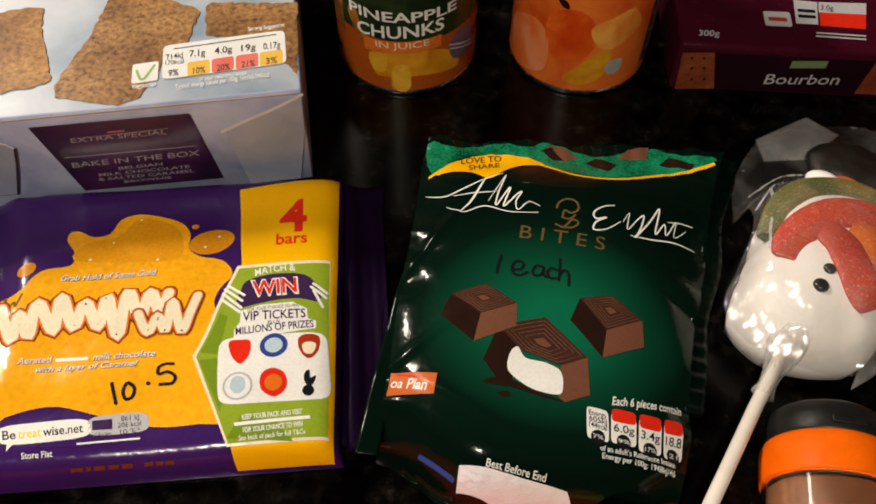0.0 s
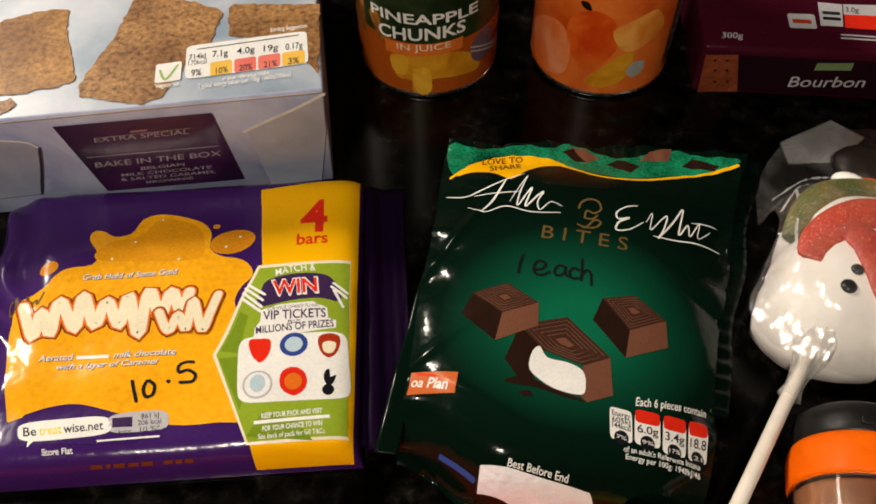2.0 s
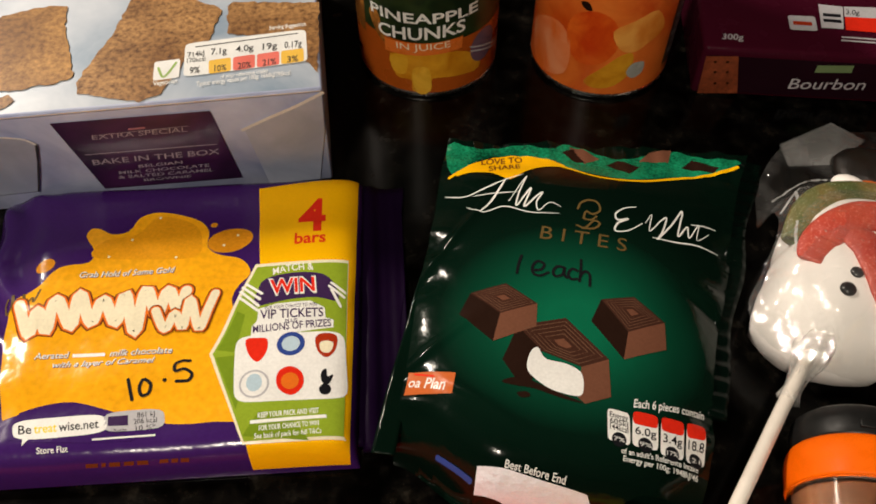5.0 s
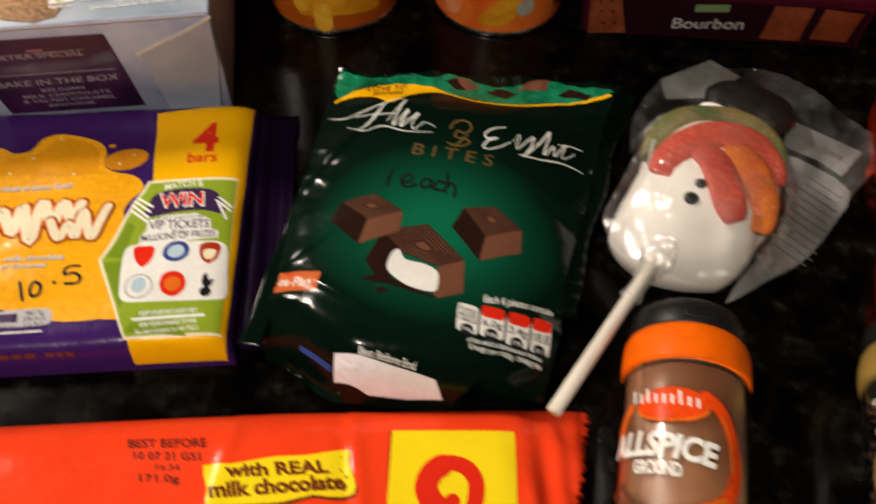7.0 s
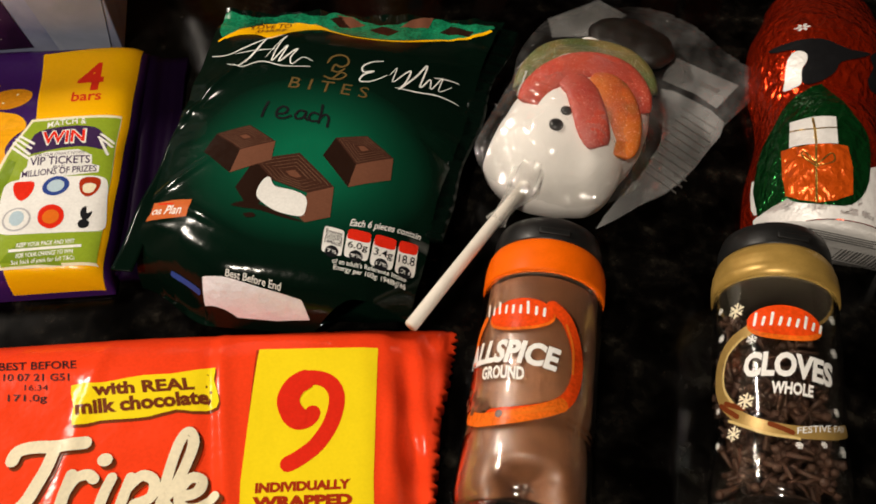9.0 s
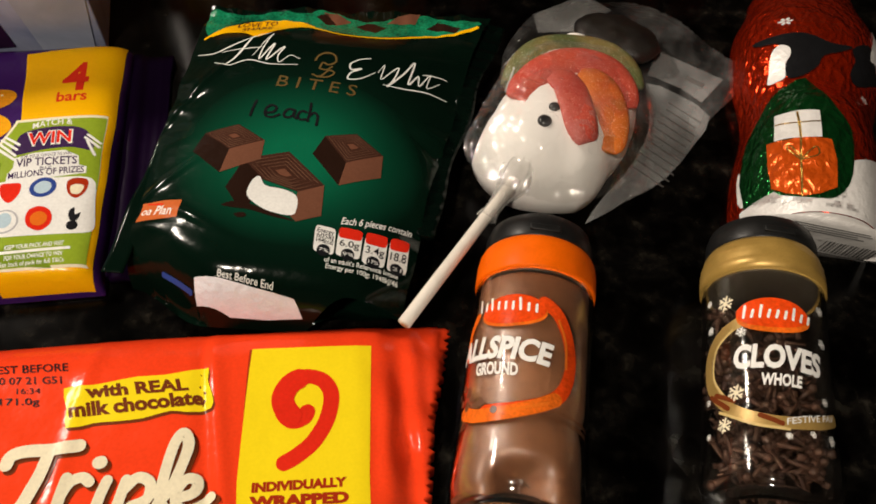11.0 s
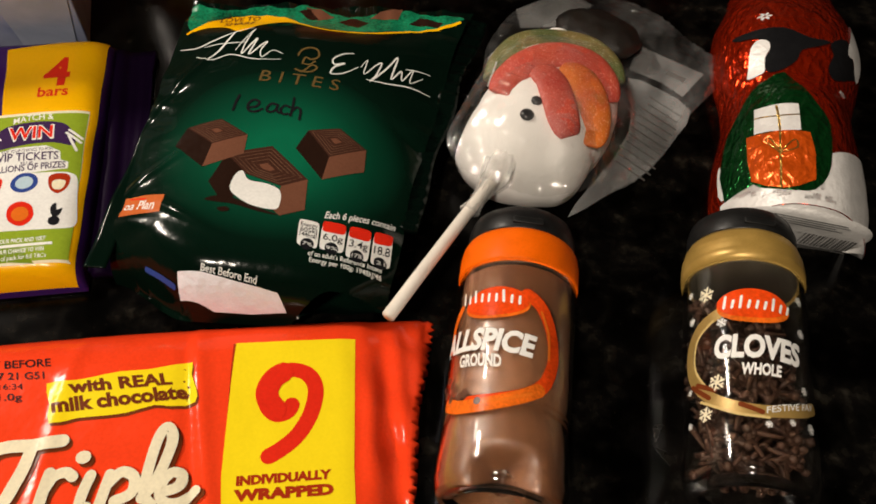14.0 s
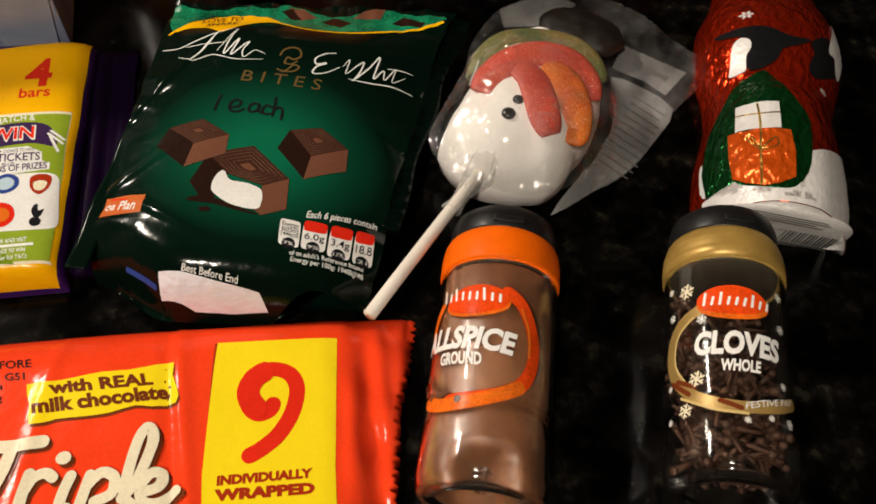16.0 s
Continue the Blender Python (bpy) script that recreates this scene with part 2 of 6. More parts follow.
def bag_skin(u, v):
    left, right = bag_edges(v)
    q = 2 * (u - left) / (right - left) - 1
    rim = 0.0255 - 0.0035 * smooth(0.030, 0.072, v) - 0.055 * u * (1 - smooth(0.02, 0.07, v))
    dome = max(0.0, 1 - abs(q) ** 2.6) * (1 - 0.88 * smooth(0.036, 0.070, v))
    fold = 0.0007 * math.exp(-((v - 0.020 - 0.30 * u) / 0.0026) ** 2) * smooth(0.030, 0.055, abs(u))
    fold += 0.0012 * math.exp(-((v + 0.064 + 0.55 * (u + 0.030)) / 0.0022) ** 2) * math.exp(-((u + 0.030) / 0.014) ** 2)
    fold += 0.0010 * math.exp(-((v + 0.040 - 0.9 * (u + 0.045)) / 0.0026) ** 2) * smooth(0.022, 0.046, -u)
    fold += 0.0010 * math.exp(-((v - 0.006 - 1.6 * (u + 0.047)) / 0.0034) ** 2) * smooth(0.026, 0.044, -u)
    fold -= 0.0009 * math.exp(-((v + 0.010 + 0.6 * (u - 0.055)) / 0.0026) ** 2) * smooth(0.030, 0.055, u)
    fold += 0.0005 * math.sin(60 * u + 110 * v) * math.sin(35 * u - 80 * v + 1)
    fold += 0.0009 * math.sin(150 * u + 40 * v) * smooth(0.045, 0.070, v) + 0.0006 * math.sin(420 * u + 200 * v) * math.sin(310 * u - 160 * v) * smooth(0.052, 0.064, v)
    fold += 0.0011 * math.sin(230 * v + 60 * u + 2 * math.sin(90 * v)) * smooth(0.70, 0.97, abs(q))
    edge = min(1.0, max(0.0, (v - bag_front(u)) / 0.021))
    foot = math.sqrt(1 - (1 - edge) ** 2.2)
    return u, v, 0.0080 + (rim + 0.0120 * dome + fold - 0.0080) * foot


def bag_under(u, v):
    """The back of the pouch: it sags from the rim to the worktop."""
    left, right = bag_edges(v)
    q = 2 * (u - left) / (right - left) - 1
    top = bag_skin(u, v)[2]
    edge = min(1.0, max(0.0, (v - bag_front(u)) / 0.021))
    lift = max(abs(q) ** 7, smooth(0.045, 0.073, v) ** 2, (1 - edge) ** 3)
    return u, v, 0.0006 + (top - 0.0008) * lift


WAFER_AT = (-0.062, 0.2185, 0.0, 10.0)


def bar_skin(u, v):
    a, b = max(0.0, 1 - abs(u / (0.0830 if u < 0 else 0.0830 + 0.034 * (v - 0.065))) ** 18) ** 0.5, max(0.0, 1 - abs(v / 0.0690) ** 16) ** 0.5
    ridge = 0.0006 * math.cos(2 * math.pi * v / 0.031) + 0.0005 * math.sin(90 * u + 40 * v) * math.sin(70 * v - 30 * u)
    pinch = 0.0088 * smooth(-0.050, -0.080, u) * (0.6 + 0.4 * math.sin(150 * v + 260 * u + 2 * math.sin(90 * v)))
    return u, v, 0.0015 + (0.0150 + ridge - pinch) * a * b


BISCUIT_AT = (0.060, 0.078, 0.0, 7.6)


def biscuit_skin(u, v):
    a = max(0.0, 1 - abs((u + 0.035) / 0.152) ** 44) ** 0.5
    b = max(0.0, 1 - abs(v / 0.0660) ** 6) ** 0.6
    ridge = 0.0007 * math.sin(55 * u + 20 * v) * math.sin(60 * v + 10 * u) + 0.0011 * math.exp(-((u - 0.036 + 0.12 * v) / 0.0028) ** 2) - 0.0009 * math.exp(-((u - 0.0305 + 0.1 * v) / 0.0025) ** 2) + 0.0010 * math.exp(-((u - 0.092 - 0.1 * v) / 0.003) ** 2) + 0.0008 * math.exp(-((u + 0.020 - 0.1 * v) / 0.003) ** 2) + 0.0018 * math.sin(240 * v + 90 * u) * smooth(0.084, 0.108, u) + 0.0016 * math.sin(420 * u + 30 * v) * smooth(0.086, 0.098, u) * (1 - smooth(0.104, 0.111, u))
    return u, v - 0.030 * max(0.0, -u) * smooth(0.030, 0.066, v), 0.0016 + (0.0200 - 0.0090 * smooth(0.082, 0.112, u) + ridge) * a * b


BOX_AT = (-0.0095, 0.3065, 0.0, 13.5)   # its front right foot; u to the left is minus
BOX_W, BOX_D, BOX_H = 0.190, 0.140, 0.0690


def box_front(u, w):
    return u, -0.0004 - 0.0105 * w / BOX_H, w


def box_top(u, v):
    return u, v, BOX_H + 0.0004


COOKIE_AT = (0.166, 0.3850, 0.0, 1.5)
COOKIE_W, COOKIE_D, COOKIE_H = 0.150, 0.065, 0.031


def cookie_front(u, w):
    return u, -0.0003, w


def cookie_top(u, v):
    return u, v, COOKIE_H + 0.0003


TIN_R = 0.0370
TIN_A_AT = (0.0255, 0.4035, 0.0, 0.0)
TIN_B_AT = (0.118, 0.4125, 0.0, 0.0)


def tin_skin(a, z):
    a = math.radians(a)
    return TIN_R * math.sin(a), -TIN_R * math.cos(a), z


JAR_R = 0.0230
JAR_A_AT = (0.1965, 0.0820, 0.0242, -5.0)
JAR_B_AT = (0.2842, 0.0885, 0.0242, -7.0)


def jar_skin(a, s):
    a = math.radians(a)
    return JAR_R * math.sin(a), s, JAR_R * math.cos(a)


FIGURE_AT = (0.3255, 0.1993, 0.0, -9.8)


def figure_half(v):
    return 0.0342 - 0.0045 * math.exp(-((v - 0.070) / 0.022) ** 2) + 0.0025 * math.exp(-((v - 0.116) / 0.022) ** 2) - 0.006 * smooth(0.135, 0.165, v) - 0.014 * smooth(0.165, 0.19, v) - 0.003 * (1 - smooth(0.0, 0.022, v))


def figure_skin(u, v):
    q = u / figure_half(v)
    belly = 0.020 + 0.015 * (1 - smooth(0.115, 0.18, v))
    sack = 0.005 * math.exp(-((u + 0.006) / 0.024) ** 4 - ((v - 0.035) / 0.044) ** 4)
    waist = -0.004 * math.exp(-((v - 0.084) / 0.012) ** 2)
    end = max(0.0, 1 - smooth(0.165, 0.196, v)) ** 0.5
    return u, v, 0.001 + (belly + sack + waist) * max(0.0, 1 - abs(q) ** 2.3) ** 0.5 * end


LOLLY_AT = (0.2150, 0.2500, 0.0, -24.0)
LOLLY_RIM = ((-186, 0.0250), (-155, 0.0280), (-137, 0.0349), (-125, 0.0415), (-110, 0.0428), (-100, 0.0433), (-89, 0.0430), (-77, 0.0418), (-61, 0.0413), (-50, 0.0418), (-42, 0.0405), (-14, 0.0335), (20, 0.0366), (35, 0.0402), (50, 0.0440), (61, 0.0498), (71, 0.0550), (79, 0.0575), (87, 0.0570), (100, 0.0525), (114, 0.0465), (131, 0.0389), (147, 0.0324), (174, 0.0250), (205, 0.0280))


def lolly_rim(a):
    for (a0, r0), (a1, r1) in zip(LOLLY_RIM, LOLLY_RIM[1:]):
        if a0 <= a <= a1:
            return r0 + (r1 - r0) * (a - a0) / (a1 - a0)
    return 0.03


def lolly_skin(u, v):
    x, y = u + 0.0045, v - 0.0046
    q = math.hypot(x, y) / lolly_rim(math.degrees(math.atan2(y, x)))
    dent = 0.0030 * math.exp(-((u - 0.012) / 0.010) ** 2 - ((v + 0.024) / 0.012) ** 2) + 0.0022 * math.exp(-((u + 0.016) / 0.007) ** 2 - ((v + 0.010) / 0.010) ** 2)
    return u, v, 0.015 + (0.0285 * (1 - 0.28 * smooth(0.025, 0.055, v)) - dent) * max(0.0, 1 - q ** 3.4) ** 0.5


# ---- building helpers ----
def thing(name, at, label, category, group="", kind=""):
    ob = new(name)
    ob.empty_display_size = 0.02
    ob.matrix_basis = pose(at[0], at[1], at[2], 0, 0, at[3])
    return tagged(ob, label, category, group, kind)


def finish(bm, name, material, flat=False):
    me = bpy.data.meshes.new(name)
    for f in bm.faces:
        f.smooth = not flat
    bm.to_mesh(me)
    bm.free()
    for m in material if isinstance(material, (list, tuple)) else [material]:
        me.materials.append(m)
    return me


def part(name, bm, material, parent, label="", flat=False):
    ob = new(name, finish(bm, name, material, flat))
    ob.parent = parent
    return tagged(ob, label)


def shell(skin, edges, v0, v1, nu, nv, base=0.0006, ragged=0.0):
    """A filled body: the sheet above, a flat underside, a wall between them."""
    bm = bmesh.new()
    top, low = [], []
    for j in range(nv + 1):
        v = v0 + (v1 - v0) * j / nv
        left, right = edges(v)
        row = []
        for i in range(nu + 1):
            u = left + (right - left) * i / nu
            if ragged and i == nu:
                u += ragged * (1 if j % 2 else -1) + 0.6 * ragged * math.sin(j * 1.7)
            row.append(bm.verts.new(skin(u, v)))
        top.append(row)
        low.append([bm.verts.new((p.co.x, p.co.y, min(base, p.co.z - 0.0002))) for p in row])
    for j in range(nv):
        for i in range(nu):
            bm.faces.new((top[j][i], top[j][i + 1], top[j + 1][i + 1], top[j + 1][i]))
            bm.faces.new((low[j][i], low[j + 1][i], low[j + 1][i + 1], low[j][i + 1]))
    rim = [(0, i) for i in range(nu)] + [(j, nu) for j in range(nv)] + [(nv, i) for i in range(nu, 0, -1)] + [(j, 0) for j in range(nv, 0, -1)]
    for k, (j, i) in enumerate(rim):
        a, b = rim[k], rim[(k + 1) % len(rim)]
        bm.faces.new((low[a[0]][a[1]], low[b[0]][b[1]], top[b[0]][b[1]], top[a[0]][a[1]]))
    return bm


def lathe(profile, n=48, axis="z", squash=1.0):
    bm = bmesh.new()
    rings = []
    for r, s in profile:
        ring = []
        for k in range(n):
            a = 2 * math.pi * k / n
            x, y = r * math.sin(a), -r * math.cos(a)
            ring.append(bm.verts.new((x, y, s) if axis == "z" else (x, s, -y * squash)))
        rings.append(ring)
    for p, q in zip(rings, rings[1:]):
        for k in range(n):
            bm.faces.new((p[k], p[(k + 1) % n], q[(k + 1) % n], q[k]))
    bm.faces.new(rings[0][::-1])
    bm.faces.new(rings[-1])
    bmesh.ops.recalc_face_normals(bm, faces=bm.faces)
    return bm


def block(x0, x1, y0, y1, z0, z1, bevel=0.0):
    bm = bmesh.new()
    bmesh.ops.create_cube(bm, size=1, matrix=Matrix.Translation(((x0 + x1) / 2, (y0 + y1) / 2, (z0 + z1) / 2)) @ Matrix.Diagonal((x1 - x0, y1 - y0, z1 - z0, 1)))
    if bevel:
        bmesh.ops.bevel(bm, geom=bm.edges[:], offset=bevel, segments=3, affect="EDGES", profile=0.5)
    return bm


# Flat shapes for print: each is (points, faces) in its sheet's own u, v.
def poly(points):
    return list(points), [tuple(range(len(points)))]


def ragged(points, size=0.0012, seed=3):
    """The outline broken up unevenly, as crumbly things are."""
    rng, out = random.Random(seed), []
    for (a, b), (c, d) in zip(points, points[1:] + points[:1]):
        n = max(1, int(math.hypot(c - a, d - b) / 0.0022))
        for k in range(n):
            out.append((a + (c - a) * k / n + rng.uniform(-size, size) / 2, b + (d - b) * k / n + rng.uniform(-size, size) / 2))
    return poly(out)


def curve_through(points, steps=6, closed=False):
    p = [Vector((*q, 0)) for q in points]
    n, out = len(p), []
    for i in range(n if closed else n - 1):
        if closed:
            a, b, c, d = p[i - 1], p[i], p[(i + 1) % n], p[(i + 2) % n]
        else:
            a, b, c, d = p[max(0, i - 1)], p[i], p[i + 1], p[min(n - 1, i + 2)]
        for s in range(steps):
            t = s / steps
            out.append(0.5 * ((2 * b) + (c - a) * t + (2 * a - 5 * b + 4 * c - d) * t * t + (3 * b - a - 3 * c + d) * t ** 3))
    if not closed:
        out.append(p[-1])
    return out


def soft(points, steps=5):
    """A closed shape with a rounded outline through the points."""
    return poly([(q.x, q.y) for q in curve_through(points, steps, True)])


def stroke(points, width, k=1.0, closed=False, steps=6, taper=False):
    """A brush line of that width; k: metres in one unit of u."""
    line = curve_through([(u * k, v) for u, v in points], steps, closed)
    pts, faces, n = [], [], len(line)
    for i, q in enumerate(line):
        d = (line[(i + 1) % n] - line[i - 1]) if closed else (line[min(n - 1, i + 1)] - line[max(0, i - 1)])
        d = d.normalized() if d.length > 1e-9 else Vector((1, 0, 0))
        w = width / 2 * (0.35 + 0.65 * math.sin(math.pi * (i + 1) / (n + 1)) if taper else 1)
        pts += [((q.x - d.y * w) / k, q.y + d.x * w), ((q.x + d.y * w) / k, q.y - d.x * w)]
    for i in range(n if closed else n - 1):
        j = (i + 1) % n
        faces.append((2 * i, 2 * i + 1, 2 * j + 1, 2 * j))
    if not closed and not taper:
        for i, sign in ((0, -1), (n - 1, 1)):
            d = (line[1] - line[0]) if i == 0 else (line[-1] - line[-2])
            d = d.normalized() * sign
            first = len(pts)
            for s in range(7):
                a = math.pi * (s / 6 - 0.5)
                e = d * math.cos(a) + Vector((-d.y, d.x, 0)) * math.sin(a)
                pts.append(((line[i].x + e.x * width / 2) / k, line[i].y + e.y * width / 2))
            faces.append(tuple(range(first, first + 7)))
    return pts, faces


def oval(c, ru, rv, rot=0.0, n=28):
    out = []
    for i in range(n):
        a = 2 * math.pi * i / n
        x, y = turn(ru * math.cos(a), rv * math.sin(a), rot)
        out.append((c[0] + x, c[1] + y))
    return poly(out)


def pane(a, b, c, power=6.0, n=36):
    """A panel with rounded corners: a, b and c are its upper left, upper right and lower left corners."""
    out = []
    for i in range(n):
        g = 2 * math.pi * (i + 0.5) / n
        x = math.copysign(abs(math.cos(g)) ** (2 / power), math.cos(g)) / 2 + 0.5
        y = 0.5 - math.copysign(abs(math.sin(g)) ** (2 / power), math.sin(g)) / 2
        out.append((a[0] + (b[0] - a[0]) * x + (c[0] - a[0]) * y, a[1] + (b[1] - a[1]) * x + (c[1] - a[1]) * y))
    return poly(out)


def bars(a, b, c, rows, fill=0.55, cuts=(1.0,)):
    """Lines of writing too small to read: plain bars."""
    pts, faces = [], []
    for r in range(rows):
        length = cuts[r % len(cuts)]
        for x, y in ((0, 0), (1, 0), (1, 1), (0, 1)):
            s, q = (1 - length) / 2 + x * length, (r + 0.2 + y * fill) / rows
            pts.append((a[0] + (b[0] - a[0]) * s + (c[0] - a[0]) * q, a[1] + (b[1] - a[1]) * s + (c[1] - a[1]) * q))
        faces.append(tuple(range(len(pts) - 4, len(pts))))
    return pts, faces


TYPE = {}


def typed(body, bold):
    if (body, bold) not in TYPE:
        data = bpy.data.curves.new("type", "FONT")
        data.body, data.size, data.offset, data.resolution_u = body, 1.0, bold, 3
        ob = new("type", data)
        bpy.context.view_layer.update()
        me = bpy.data.meshes.new_from_object(ob.evaluated_get(bpy.context.evaluated_depsgraph_get()))
        TYPE[(body, bold)] = [(v.co.x, v.co.y) for v in me.vertices], [tuple(f.vertices) for f in me.polygons]
        bpy.data.objects.remove(ob)
        bpy.data.curves.remove(data)
        bpy.data.meshes.remove(me)
    return TYPE[(body, bold)]


def words(body, a, b, c, bold=0.012, arch=0.0, slant=0.0):
    """Lettering whose line runs from a to b, and whose capitals reach from a to c."""
    pts, faces = typed(body, bold)
    tall = max(p[1] for p in typed("H", bold)[0])
    x0, x1 = min(p[0] for p in pts), max(p[0] for p in pts)
    out = []
    for x, y in pts:
        q = y / tall
        s = (x - x0) / (x1 - x0) + slant * q
        q += arch * (1 - (2 * s - 1) ** 2)
        out.append((a[0] + (b[0] - a[0]) * s + (c[0] - a[0]) * q, a[1] + (b[1] - a[1]) * s + (c[1] - a[1]) * q))
    return out, faces


def drape(bm, shapes, skin, lift=0.0003, step=(0.003, 0.003), index=0):
    """Lays flat shapes on a sheet, cut finely enough to follow it."""
    for pts, faces in shapes:
        flat = bmesh.new()
        vs = [flat.verts.new((p[0], p[1], 0)) for p in pts]
        for f in faces:
            if len(set(f)) > 2:
                try:
                    flat.faces.new([vs[i] for i in f])
                except ValueError:
                    pass
        big = [f for f in flat.faces if len(f.verts) > 4]
        if big:
            bmesh.ops.triangulate(flat, faces=big)
        if len(pts) > 2:
            for axis in (0, 1):
                lo, hi = min(p[axis] for p in pts), max(p[axis] for p in pts)
                k = math.ceil(lo / step[axis] + 1e-6)
                while k * step[axis] < hi - 1e-6:
                    co = (k * step[axis], 0, 0) if axis == 0 else (0, k * step[axis], 0)
                    bmesh.ops.bisect_plane(flat, geom=flat.verts[:] + flat.edges[:] + flat.faces[:], plane_co=co, plane_no=(1, 0, 0) if axis == 0 else (0, 1, 0), dist=1e-7)
                    k += 1
        made = {}
        hu, hv = step[0] * 0.02, step[1] * 0.02
        rise = 0.00010 + 0.30 * (lift - 0.0002) if lift > 0 else 0.0
        for v in flat.verts:
            u, w = v.co.x, v.co.y
            p = Vector(skin(u, w))
            n = (Vector(skin(u + hu, w)) - Vector(skin(u - hu, w))).cross(Vector(skin(u, w + hv)) - Vector(skin(u, w - hv)))
            made[v] = bm.verts.new(p + (n.normalized() * rise if n.length > 1e-14 else Vector((0, 0, rise))))
        for f in flat.faces:
            ring = [made[v] for v in f.verts]
            if f.normal.z < 0:
                ring.reverse()
            try:
                g = bm.faces.new(ring)
                g.material_index = index
            except ValueError:
                pass
        flat.free()
    return bm


def lay(name, shapes, skin, material, parent, lift=0.0003, step=(0.003, 0.003), label="", joined=False):
    """Lays print on a sheet: each shape is a part of its own, unless they make one together."""
    for group in [shapes] if joined else [[s] for s in shapes]:
        part(name, drape(bmesh.new(), group, skin, lift, step), material, parent, label)


# ---- the kitchen ----
def structure(name, bm, material, label, category):
    return tagged(new(name, finish(bm, name, material, True)), label, category, kind="structure")


worktop = structure("worktop", block(-1.3, 1.5, -0.22, 0.85, -0.03, 0.0, 0.003), GRANITE, "polished black granite kitchen worktop with grey-brown flecks", "worktop")
structure("base_cabinet", block(-1.28, 1.48, -0.16, 0.83, -0.90, -0.031), CARCASS, "dark kitchen cabinet base carrying the worktop", "cabinet")
structure("floor", block(-2.4, 2.6, -2.6, 2.6, -1.0, -0.90), FLOOR, "dark brown kitchen floor", "floor")
structure("ceiling", block(-2.4, 2.6, -2.6, 2.6, 1.50, 1.60), CEILING, "plain cream painted ceiling", "ceiling")
structure("wall_north", block(-2.4, 2.6, 2.6, 2.7, -1.0, 1.6), WALL, "plain warm painted wall", "wall")
structure("wall_south", block(-2.4, 2.6, -2.7, -2.6, -1.0, 1.6), WALL, "plain warm painted wall", "wall")
structure("wall_west", block(-2.5, -2.4, -2.7, 2.7, -1.0, 1.6), WALL, "plain warm painted wall", "wall")
structure("wall_east", block(2.6, 2.7, -2.7, 2.7, -1.0, 1.6), WALL, "plain warm painted wall", "wall")


